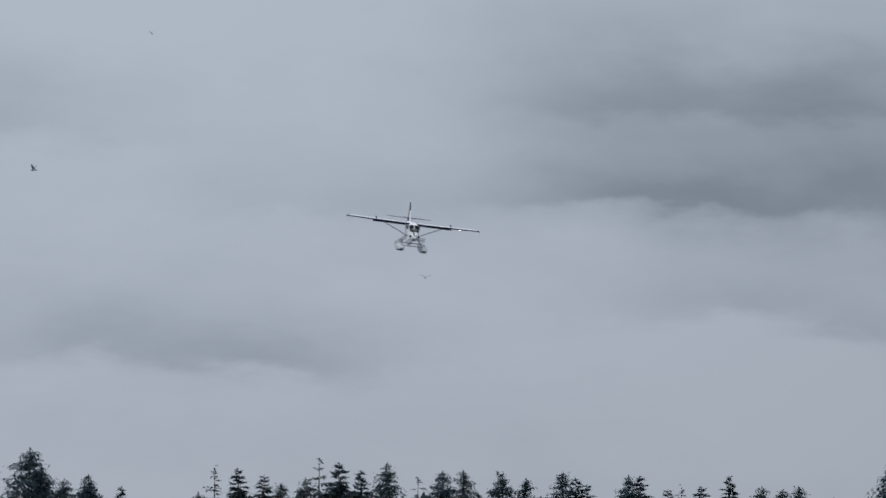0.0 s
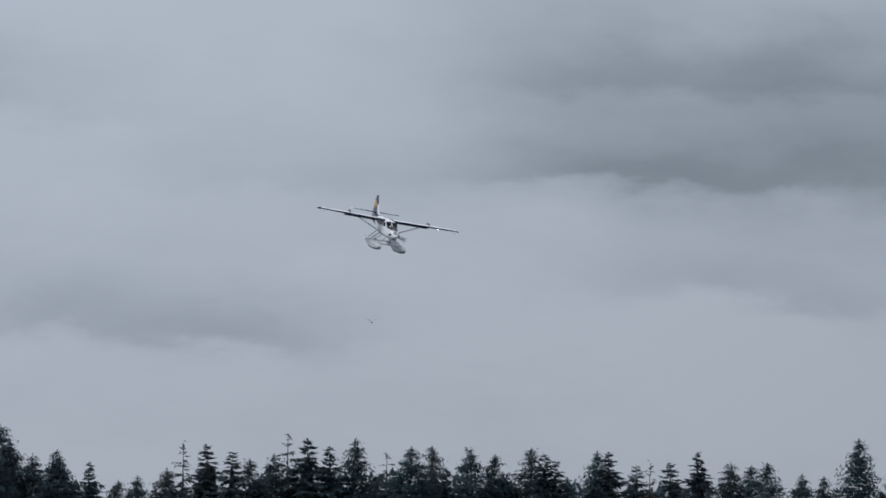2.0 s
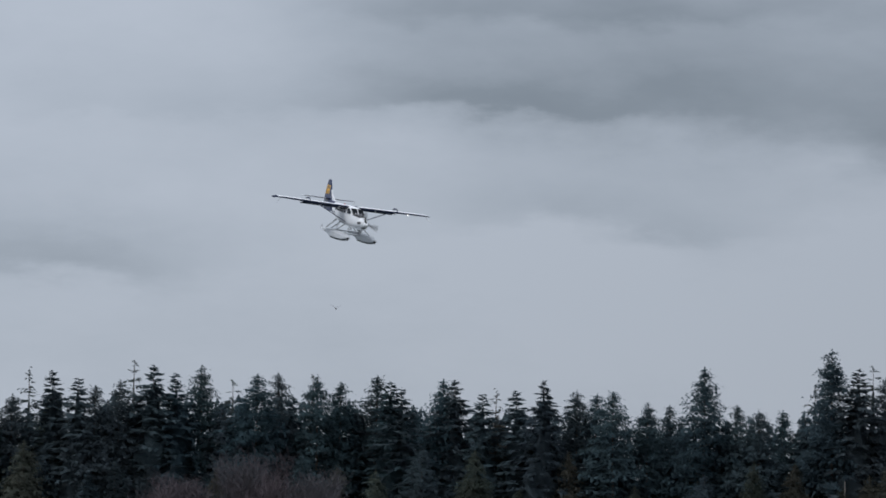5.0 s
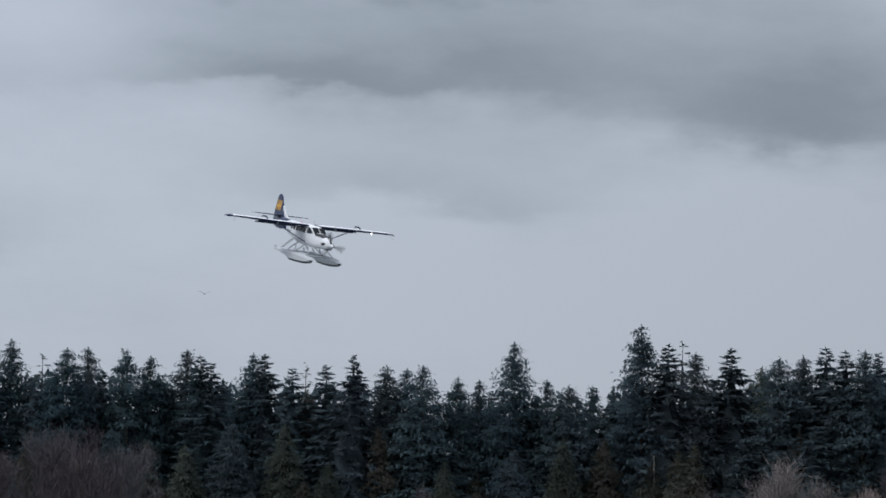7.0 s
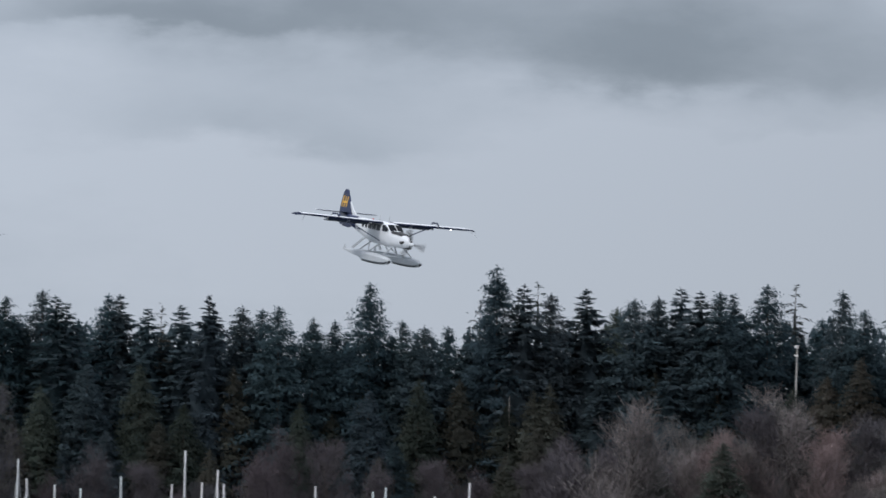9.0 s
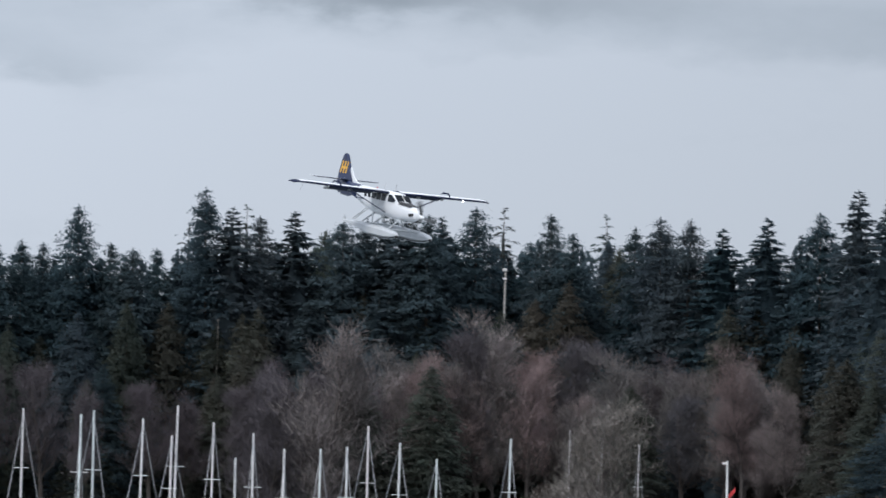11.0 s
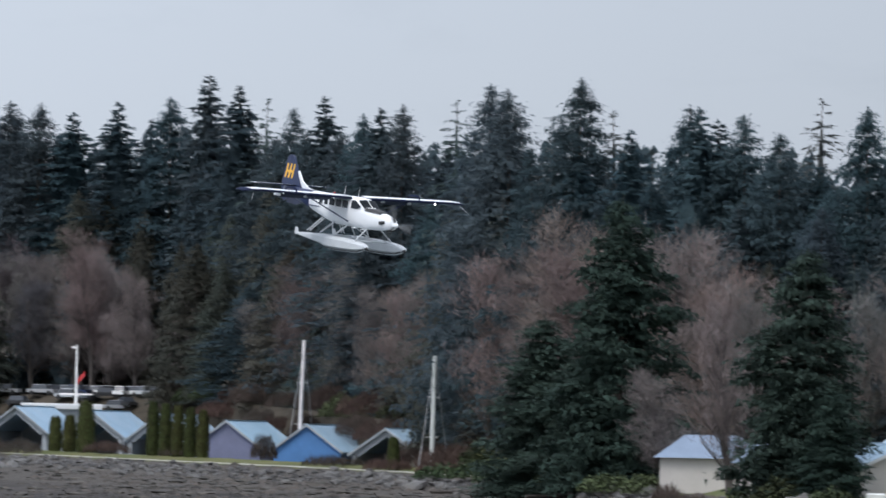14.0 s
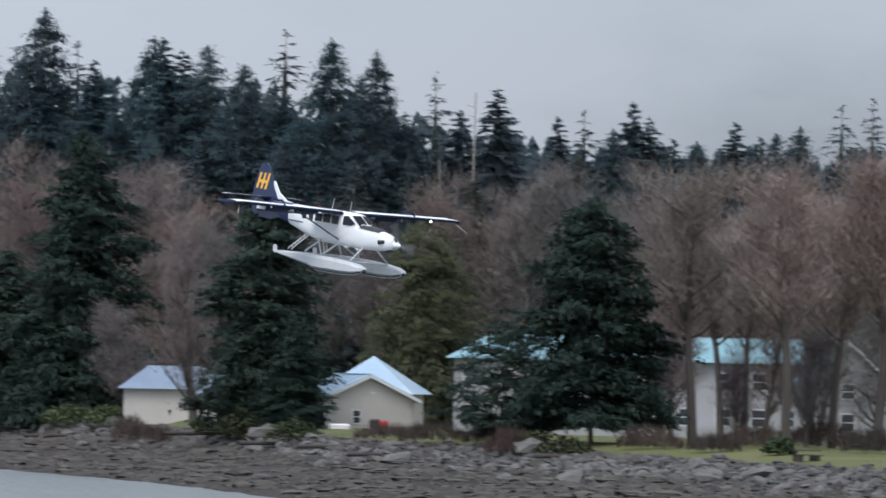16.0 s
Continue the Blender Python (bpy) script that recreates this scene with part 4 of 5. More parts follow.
        part("tip_probe", tube(bmesh.new(), (0.2, s * 8.3, -0.05), (0.75, s * 8.75, -0.5), 0.02, 0.012, 6), METAL, wing, "thin bent air-data probe")
        # strut with fairing
        st = [[(0.35 - q * 0.2 + dx, s * y, z) for dx, z in ((0.13, zz), (0.0, zz + 0.05), (-0.13, zz), (0.0, zz - 0.05))] for q, y, zz in ((0, 0.74, -1.52), (1, 4.0, -0.06))]
        part("wing_strut", loft(bmesh.new(), st), NAVY, plane, "dark faired wing strut")
    # fin, rudder, dorsal strake
    def slab(outline, half):
        a = [(x, -half, z) for x, z in outline]
        b = [(x, half, z) for x, z in outline]
        return loft(bmesh.new(), [a, b])
    fin = part("fin", slab([(-6.5, -0.05), (-7.2, 0.9), (-7.72, 1.75), (-7.97, 2.1), (-8.14, 2.2), (-8.2, 1.2), (-8.15, -0.05)], 0.07), NAVY, plane, "tall navy tail fin")
    part("rudder", slab([(-8.22, 2.21), (-8.45, 2.19), (-8.66, 2.02), (-8.85, 1.6), (-9.12, 0.6), (-9.2, -0.1), (-9.05, -0.75), (-8.75, -0.98), (-8.3, -0.8), (-8.2, 0.0)], 0.05), NAVY, plane, "navy rudder")
    part("dorsal_strake", slab([(-4.4, -0.05), (-5.9, 0.16), (-6.65, 0.55), (-7.2, 1.2), (-7.28, 1.15), (-6.85, 0.1), (-6.6, -0.25)], 0.06), WHITE, plane, "white dorsal strake")
    # plain yellow bars of the tail marking, slanted
    for s in (-1, 1):
        for x0 in (-7.72, -8.12, -8.54):
            o = [(x0, 0.62), (x0 - 0.18, 0.62), (x0 - 0.06, 1.6), (x0 + 0.12, 1.6)]
            o = [(x - 0.18 + 0.16 * (z - 0.6), z) for x, z in o]
            part("tail_marking", loft(bmesh.new(), [[(x, s * 0.07, z) for x, z in o], [(x, s * 0.082, z) for x, z in o]]), YELLOW, fin, "yellow slanted bar")
        for z0, xa, xb in ((0.98, -7.8, -8.66),):
            o = [(xa, z0), (xb, z0), (xb + 0.03, z0 + 0.18), (xa + 0.03, z0 + 0.18)]
            part("tail_marking", loft(bmesh.new(), [[(x, s * 0.07, z) for x, z in o], [(x, s * 0.079, z) for x, z in o]]), YELLOW, fin, "yellow crossbar")
    # tailplane
    for s in (-1, 1):
        rings = [wing_ring(s * y, x0, c, 0.16, t, 6, 0.0) for y, x0, c, t in ((0.06, -7.25, 1.5, 0.1), (2.4, -7.5, 1.2, 0.08), (2.95, -7.65, 0.95, 0.05), (3.04, -7.85, 0.6, 0.02))]
        part("tailplane", split_wing(loft(bmesh.new(), rings), WHITE, WINGBLUE), None, plane, "white tailplane with shade painted dark on its underside")
    # ventral fin
    part("ventral_fin", slab([(-6.0, -0.8), (-7.3, -0.55), (-8.3, -0.42), (-8.4, -1.05), (-7.2, -1.1)], 0.04), NAVY, plane, "navy ventral fin")
    # aerials, beacon
    for x in (0.2, -1.5):
        part("aerial", tube(bmesh.new(), (x, 0, 0.1), (x + 0.12, 0, 0.75), 0.025, 0.015, 6), METAL, plane)
    part("beacon", loft(bmesh.new(), [oval(-2.62, 0.13, 0.05, 0.05, 2, 10), oval(-2.72, 0.13, 0.06, 0.06, 2, 10)]), BEACON, plane, "red glass beacon")
    # floats
    for s in (-1, 1):
        rings = []
        for x, deck, keel, hw in ((q[0], q[1] - 0.08 + min(0, q[0] + 2) * 0.05, q[2] + 0.04 + min(0, q[0] + 2) * 0.05, q[3]) for q in ((4.12, -2.92, -3.04, 0.08), (3.95, -2.78, -3.2, 0.26), (3.3, -2.64, -3.42, 0.42), (2.2, -2.56, -3.52, 0.5), (0.6, -2.52, -3.56, 0.52), (-0.55, -2.52, -3.54, 0.52), (-0.6, -2.52, -3.40, 0.5), (-2.0, -2.52, -3.22, 0.45), (-3.6, -2.54, -2.95, 0.32), (-4.5, -2.55, -2.76, 0.18))):
            ch = keel + 0.30 * (deck - keel)
            mid = deck - 0.18 * (deck - keel)
            rings.append([(x, s * 1.52 + dy * hw, z) for dy, z in ((-0.72, deck), (0.72, deck), (0.96, mid), (1.0, ch), (0.0, keel), (-1.0, ch), (-0.96, mid))])
        fl = part("float", loft(bmesh.new(), rings), FLOATGREY, plane, "pale grey keeled float")
        for e in (-1, 1):
            strip = [[(x, s * 1.52 + e * (hw * 0.55 + dy), z + dz) for dy, dz in ((-0.05, -0.03), (0.05, -0.03), (0.05, 0.03), (-0.05, 0.03))] for x, z, hw in ((3.9, -3.12, 0.26), (3.3, -3.30, 0.42), (2.2, -3.39, 0.5), (0.6, -3.42, 0.52), (-0.5, -3.40, 0.52))]
            part("keel_strip", loft(bmesh.new(), strip), DARK, fl, "dark strip under the float")
        part("bow_bumper", loft(bmesh.new(), [oval(4.22, -3.06, 0.06, 0.07, 2, 10), oval(4.08, -3.05, 0.11, 0.15, 2.2, 10), oval(3.98, -3.04, 0.1, 0.16, 2.2, 10)]), DARK, fl, "black rubber bow bumper").location = (0, s * 1.52, 0)
        a = slab([(-4.3, -2.78), (-4.4, -2.46), (-4.62, -2.42), (-4.72, -2.6), (-4.55, -2.95)], 0.03)
        part("water_rudder", a, FLOATGREY, fl, "raised water rudder").location = (0, s * 1.52, 0)
        yf = s * 1.40
        for a, b, r in (((2.45, s * 0.50, -1.80), (2.55, yf, -2.58), 0.055), ((0.35, s * 0.70, -1.78), (-0.15, yf, -2.54), 0.06), ((-1.55, s * 0.70, -1.72), (-0.25, yf, -2.54), 0.045), ((-1.35, s * 0.62, -1.72), (-1.85, yf, -2.54), 0.06)):
            part("float_strut", tube(bmesh.new(), a, b, r, r, 8), FLOATGREY, plane)
        for dx in (-0.16, 0.16):
            part("ladder_rail", tube(bmesh.new(), (-2.7 + dx, s * 0.62, -1.55), (-3.3 + dx, yf, -2.56), 0.04, 0.04, 6), METAL, plane)
        for q in range(1, 6):
            f = q / 6
            c = Vector((-2.7 - 0.6 * f, s * 0.62 + (yf - s * 0.62) * f, -1.55 - 1.01 * f))
            part("ladder_rung", tube(bmesh.new(), c - Vector((0.16, 0, 0)), c + Vector((0.16, 0, 0)), 0.025, 0.025, 5), METAL, plane)
    for x in (2.5, -1.85):
        part("spreader_bar", tube(bmesh.new(), (x, -1.45, -2.66), (x, 1.45, -2.66), 0.07, 0.07, 8), FLOATGREY, plane)
    for x, z in ((2.2, -1.92), (1.2, -1.9)):
        part("belly_step", boxed(x - 0.12, -0.82, z - 0.02, x + 0.12, -0.6, z + 0.04, bevel=0.015), WHITE, plane)
    return plane, prop


PLANE, PROP = build_plane()


# ---- buildings ----
def gable_house(name, label, category, place, turn, width, length, eave, peak, wall, roof, trim=WHITETRIM, open_front=False, over=0.5, ribs=0, group=""):
    """Ridge along local y; the front gable faces -y. Walls, roof slopes, fascia, with seams on the metal roof."""
    ob = thing(name, label, category, place, turn, group)
    w, l = width / 2, length / 2
    for s in (-1, 1):
        part("side_wall", boxed(s * w - 0.1, -l, -1.0, s * w + 0.1, l, eave), wall, ob)
    for s, nm in ((-1, "front_wall"), (1, "back_wall")):
        if s < 0 and open_front:
            for q in (-1, 1):
                part("door_post", boxed(q * (w - 0.35) - 0.25, -l - 0.1, -1.0, q * (w - 0.35) + 0.25, -l + 0.1, eave - 0.3), trim, ob)
            o = [(-w, eave), (-w + 0.9, eave - 0.4), (0, peak - 0.9), (w - 0.9, eave - 0.4), (w, eave), (0, peak - 0.06)]
            part("gable_board", loft(bmesh.new(), [[(x, -l - 0.08, z) for x, z in o], [(x, -l + 0.08, z) for x, z in o]]), trim, ob)
            part("inner_floor", boxed(-w + 0.15, -l + 0.2, -0.4, w - 0.15, l - 0.2, -0.2), SHEDDARK, ob)
            continue
        o = [(-w + 0.1, -1.0), (w - 0.1, -1.0), (w - 0.1, eave), (0, peak - 0.08), (-w + 0.1, eave)]
        part(nm, loft(bmesh.new(), [[(x, s * l - 0.1, z) for x, z in o], [(x, s * l + 0.1, z) for x, z in o]]), wall, ob)
    slope = (peak - eave) / w
    for s in (-1, 1):
        xe, ze = s * (w + over), eave - slope * over
        a = [(0, peak), (xe, ze), (xe, ze + 0.16), (0, peak + 0.16)]
        r = part("roof_slope", loft(bmesh.new(), [[(x, -l - over, z) for x, z in a], [(x, l + over, z) for x, z in a]]), roof, ob)
        n = int(length / 1.1)
        for i in range(n + 1 if ribs else 0):
            y = -l - over + 0.1 + (length + 2 * over - 0.2) * i / n
            part("roof_seam", loft(bmesh.new(), [[(0, y - 0.03, peak + 0.15), (0, y + 0.03, peak + 0.15), (0, y + 0.03, peak + 0.22), (0, y - 0.03, peak + 0.22)], [(xe, y - 0.03, ze + 0.15), (xe, y + 0.03, ze + 0.15), (xe, y + 0.03, ze + 0.22), (xe, y - 0.03, ze + 0.22)]]), roof, r)
        for e in (-1, 1):
            b = [(0, peak - 0.12), (xe, ze - 0.12), (xe, ze + 0.15), (0, peak + 0.15)]
            y = e * (l + over + 0.04)
            part("fascia", loft(bmesh.new(), [[(x, y - 0.035, z) for x, z in b], [(x, y + 0.035, z) for x, z in b]]), trim, ob)
    part("ridge_cap", boxed(-0.18, -l - over, peak + 0.13, 0.18, l + over, peak + 0.22), roof, ob)
    return ob


def window(ob, x, y, z, w, h, face="-y"):
    """A framed window set proud on a wall."""
    if face == "-y":
        f = part("window", boxed(x - w / 2, y - 0.05, z, x + w / 2, y + 0.03, z + h), WHITETRIM, ob, "white framed window")
        part("pane", boxed(x - w / 2 + 0.09, y - 0.07, z + 0.09, x + w / 2 - 0.09, y - 0.045, z + h / 2 - 0.04), WINDOWGLASS, f)
        part("pane", boxed(x - w / 2 + 0.09, y - 0.07, z + h / 2 + 0.04, x + w / 2 - 0.09, y - 0.045, z + h - 0.09), WINDOWGLASS, f)
    return f


def hip_roof(ob, w, l, z0, z1, ridge, roof, over=0.6):
    """Four slopes up to a ridge along x of the given length (0: a pyramid)."""
    bm = bmesh.new()
    a = [bm.verts.new(c) for c in ((-w - over, -l - over, z0), (w + over, -l - over, z0), (w + over, l + over, z0), (-w - over, l + over, z0))]
    if ridge > 0:
        r = [bm.verts.new((-ridge / 2, 0, z1)), bm.verts.new((ridge / 2, 0, z1))]
        for f in ((a[0], a[1], r[1], r[0]), (a[1], a[2], r[1]), (a[2], a[3], r[0], r[1]), (a[3], a[0], r[0])):
            bm.faces.new(f)
    else:
        r = bm.verts.new((0, 0, z1))
        for i in range(4):
            bm.faces.new((a[i], a[(i + 1) % 4], r))
    bm.faces.new(a[::-1])
    return part("roof", bm, roof, ob)


def build_east_houses():
    def ground_at(az, d):
        p = at(az, d)
        return (p.x, p.y, ground_z(p.x, p.y))
    # beige gabled house
    h = gable_house("beige_house", "beige stucco house with a pale blue metal gable roof", "house", ground_at(8.45, 521), 19.0, 8.6, 9.0, 2.45, 4.35, BEIGE, BLUEROOF, ribs=1)
    window(h, -1.1, -4.62, 0.35, 0.8, 1.2)
    part("vent", boxed(0.3, -4.64, 2.9, 0.6, -4.6, 3.05), WHITETRIM, h)
    # pavilion with the pyramid roof behind
    p = thing("pavilion", "square pavilion with a steep pale blue pyramid roof", "pavilion", ground_at(8.73, 534), -20)
    part("wall", boxed(-3.7, -3.7, -1, 3.7, 3.7, 3.2), BEIGE, p)
    hip_roof(p, 3.7, 3.7, 2.9, 6.15, 0, BLUEROOF, 0.7)
    for x in (1.5, 2.9):
        window(p, x, -3.72, 0.6, 1.0, 1.8)
    # low beige house with a hipped roof
    q = thing("low_house", "low beige house with a hipped slate-blue roof", "house", ground_at(6.9, 562), -8)
    part("wall", boxed(-4.6, -4, -1, 4.6, 4, 3.3), BEIGE, q)
    hip_roof(q, 4.6, 4, 3.2, 5.3, 5.0, SLATEROOF)
    # joining wing
    j = thing("link_wing", "long low beige wing joining two houses", "house", ground_at(7.75, 528), -9)
    part("wall", boxed(-5.5, -2.5, -1, 5.5, 2.5, 2.6), BEIGE, j)
    hip_roof(j, 5.5, 2.5, 2.5, 4.2, 9.0, SLATEROOF)
    # clubhouse
    c = thing("clubhouse", "white two-storey clubhouse under a turquoise metal roof", "clubhouse", ground_at(11.3, 520), -11.3)
    part("wall", boxed(-16.4, -5, -1, 16.4, 5, 6.4), WHITEWALL, c)
    for x in range(-15, 16, 3):
        for z in (1.0, 4.0):
            window(c, x, -5.02, z, 1.3, 1.5)
    hip_roof(c, 16.4, 5, 6.3, 8.4, 27.0, TEALROOF, 0.8)
    part("terrace", boxed(-8, -9, -1, 6, -5.2, 0.9), WHITEWALL, c, "white terrace plinth")
    d = gable_house("clubhouse_gable", "white gabled end of the clubhouse with turquoise roof", "clubhouse", ground_at(13.06, 505), -13 + 8, 6.5, 8, 5.2, 8.2, WHITEWALL, TEALROOF)
    window(d, 0, -4.12, 1.0, 1.2, 1.5)
    window(d, 0, -4.12, 3.6, 1.2, 1.3)
    # red bin and white sign by the beige house
    for az, m, lab, nm, s in ((8.83, RED, "red garden shed bin beside the beige house", "bin", (0.8, 0.7, 0.8)), (8.75, DARK, "dark covered grill beside the beige house", "grill", (0.9, 0.7, 0.9)), (8.42, HULL, "small white upturned dinghy on the lawn", "dinghy", (1.7, 0.6, 0.45))):
        g = thing(nm, lab, nm, ground_at(az, 505), rng.uniform(-20, 0))
        part("body", boxed(-s[0] / 2, -s[1] / 2, -0.1, s[0] / 2, s[1] / 2, s[2], bevel=0.12), m, g)
    # picnic table on the lawn
    t = thing("picnic_table", "weathered wooden picnic table on the lawn", "table", ground_at(12.75, 408), 10)
    part("top", boxed(-0.9, -0.4, 0.7, 0.9, 0.4, 0.76), TIMBER, t)
    for s in (-1, 1):
        part("bench", boxed(-0.9, s * 0.75 - 0.13, 0.42, 0.9, s * 0.75 + 0.13, 0.47), TIMBER, t)
        part("frame", boxed(s * 0.6 - 0.05, -0.8, 0.0, s * 0.6 + 0.05, 0.8, 0.42), TIMBER, t)


build_east_houses()


def build_boathouses():
    """Boathouses in the basin behind the spit; ridges run away to the right."""
    # azimuth, distance, eave, peak, wall, open front
    for az, d, eave, peak, wall, is_open in ((0.62, 842, 6.9, 10.2, SHEDGREY, True), (1.32, 838, 6.6, 9.8, SHEDGREY, True), (1.95, 830, 6.2, 9.5, SHEDGREY, True),
                                             (2.58, 812, 5.7, 8.8, DULLBLUE, False), (3.33, 790, 5.4, 8.5, BLUEWALL, False), (4.07, 765, 5.2, 8.2, SHEDGREY, True)):
        p = at(az, d)
        lab = {BLUEWALL: "boathouse with a bright blue gable and pale blue roof", DULLBLUE: "boathouse with a faded violet gable and pale blue roof"}.get(wall, "open-fronted grey boathouse with a pale blue metal roof")
        b = gable_house("boathouse", lab, "boathouse", (p.x, p.y, 0.2), -az - 22, 9.0, 13.0, eave, peak, wall, BLUEROOF, open_front=is_open, trim=SHEDGREY, ribs=1, group="row of boathouses")
        part("pontoon", boxed(-5.2, -7.2, -0.5, 5.2, 7.2, -0.25), TIMBER, b, "timber pontoon")
    # flat white-roofed building
    p = at(0.87, 872)
    b = thing("marina_office", "low marina building with a flat white roof", "building", (p.x, p.y, 0.3), -1)
    part("wall", boxed(-5, -4, -1, 5, 4, 10.0), SHEDGREY, b)
    part("roof", boxed(-5.7, -4.7, 10.0, 5.7, 4.7, 10.8, bevel=0.08), WHITETRIM, b)
    # long blue boat shed, and the arched shed beside it
    p = at(-3.4, 500)
    b = gable_house("long_boat_shed", "long boat shed with a pale blue ribbed roof", "boat shed", (p.x, p.y, 0.2), 90 + 3.4 - 1.0, 9, 33, 7.6, 9.9, SHEDGREY, BLUEROOF, ribs=1)
    for i in range(7):
        y = p.x - 500 * math.sin(radians(-3.480 + 0.1433 * i))
        o = [(-3.4, y - 0.62), (-3.4, y + 0.62), (-0.85, y)]
        part("roof_dormer", loft(bmesh.new(), [[(x, yy, 10.06 - 0.511 * abs(x) + dz) for x, yy in o] for dz in (-0.05, 0.12)]), WINGBLUE, b, "dark triangular roof vent")
    p = at(-1.17, 832)
    b = gable_house("open_boat_shed", "white open-fronted boat shed sheltering a covered boat", "boat shed", (p.x, p.y, 0.2), 1 - 22, 8.4, 12, 9.7, 11.4, WHITEWALL, CONCRETE, trim=WHITETRIM, open_front=True, ribs=1)
    q = at(-1.22, 829)
    t = thing("covered_boat", "motor boat under a bright blue tarpaulin", "boat", (q.x, q.y, 0.0), -20)
    part("hull", loft(bmesh.new(), [[(-1.5, 3, 0.2), (1.5, 3, 0.2), (1.7, 3, 1.6), (-1.7, 3, 1.6)], [(-1.5, -2, 0.2), (1.5, -2, 0.2), (1.8, -2, 1.7), (-1.8, -2, 1.7)], [(-0.1, -4.4, 0.8), (0.1, -4.4, 0.8), (0.15, -4.4, 1.9), (-0.15, -4.4, 1.9)]]), HULL, t)
    part("tarpaulin", loft(bmesh.new(), [[(-1.75, 3, 1.6), (1.75, 3, 1.6), (1.2, 3, 6.9), (-1.2, 3, 6.9)], [(-1.85, -2, 1.7), (1.85, -2, 1.7), (1.3, -2, 7.1), (-1.3, -2, 7.1)], [(-0.2, -4.2, 1.9), (0.2, -4.2, 1.9), (0.1, -4.2, 3.6), (-0.1, -4.2, 3.6)]]), TARP, t)


build_boathouses()


# ---- sailing boats ----
def sailboat(az, d, top_el, lean, heading, group="moored sailing boats", thick=0.11):
    p = at(az, d)
    h = EYE[2] + d * math.tan(radians(top_el))
    b = thing("sailing_boat", "white moored sailing boat with a tall bare mast", "sailing boat", (p.x, p.y, 0.0), heading, group)
    secs = []
    for y, hw, deck in ((-5.2, 0.08, 1.35), (-3.5, 0.95, 1.2), (-0.5, 1.6, 1.05), (2.5, 1.55, 1.0), (4.8, 1.15, 1.05)):
        secs.append([(-hw, y, deck), (hw, y, deck), (hw * 0.9, y, 0.35), (hw * 0.3, y, -0.35), (-hw * 0.3, y, -0.35), (-hw * 0.9, y, 0.35)])
    part("hull", loft(bmesh.new(), secs), HULL, b)
    part("cabin", boxed(-0.95, -2.2, 1.0, 0.95, 2.2, 1.65, bevel=0.12), HULL, b)
    tip = Vector((math.sin(radians(lean)) * h, 0, h))
    m = part("mast", tube(bmesh.new(), (0, -0.8, 1.0), (tip.x, -0.8, h), thick, thick * 0.8, 8), MASTPAINT, b, "white mast")
    for f in (0.45, 0.72):
        c = Vector((tip.x * f, -0.8, h * f))
        part("spreader", tube(bmesh.new(), c - Vector((0.75, 0, 0)), c + Vector((0.75, 0, 0)), 0.035, 0.035, 5), MASTPAINT, m)
    part("boom", tube(bmesh.new(), (0, -0.7, 2.2), (0, 3.6, 2.3), 0.09, 0.07, 6), MASTPAINT, b)
    part("furled_sail", tube(bmesh.new(), (0, -0.6, 2.42), (0, 3.2, 2.46), 0.2, 0.12, 8), DULLBLUE if rng.random() < 0.5 else HULL, b)
    part("forestay", tube(bmesh.new(), (0, -5.0, 1.3), (tip.x, -0.8, h * 0.97), 0.05, 0.03, 4), RIG, b)
    part("backstay", tube(bmesh.new(), (0, 4.7, 1.1), (tip.x, -0.8, h * 0.99), 0.04, 0.035, 4), RIG, b)
    return b


MARINA = ((-4.92, 1.09), (-4.39, 1.02), (-4.13, 1.15), (-4.11, 0.87), (-3.75, 1.0), (-3.55, 0.68), (-3.37, 0.91), (-3.1, 0.77), (-2.75, 0.78), (-2.55, 0.8), (-2.38, 1.0), (-2.11, 0.85), (-1.74, 0.71), (-1.07, 0.91), (-5.49, 1.09), (-6.49, 1.22), (-6.74, 1.39), (-7.32, 1.14), (-8.27, 1.28), (-8.15, 1.1), (-7.95, 1.05), (-6.62, 1.1), (-6.9, 1.08), (-6.35, 1.09), (-5.0, 1.05), (-7.7, 1.02))
for _az, _el in MARINA:
    sailboat(_az, 520 + rng.uniform(-3, 16), _el, rng.uniform(-0.4, 1.0), rng.uniform(-40, 40))
sailboat(-0.45, 846, 1.00, 0.3, -20, thick=0.085)
sailboat(-0.15, 846, 0.95, 0.3, -20, thick=0.085)
sailboat(0.19, 846, 0.89, 0.3, -20, thick=0.085)
sailboat(3.09, 800, 0.84, 1.6, -30, thick=0.26)
sailboat(4.33, 706, 0.72, 0.6, -30, thick=0.3)


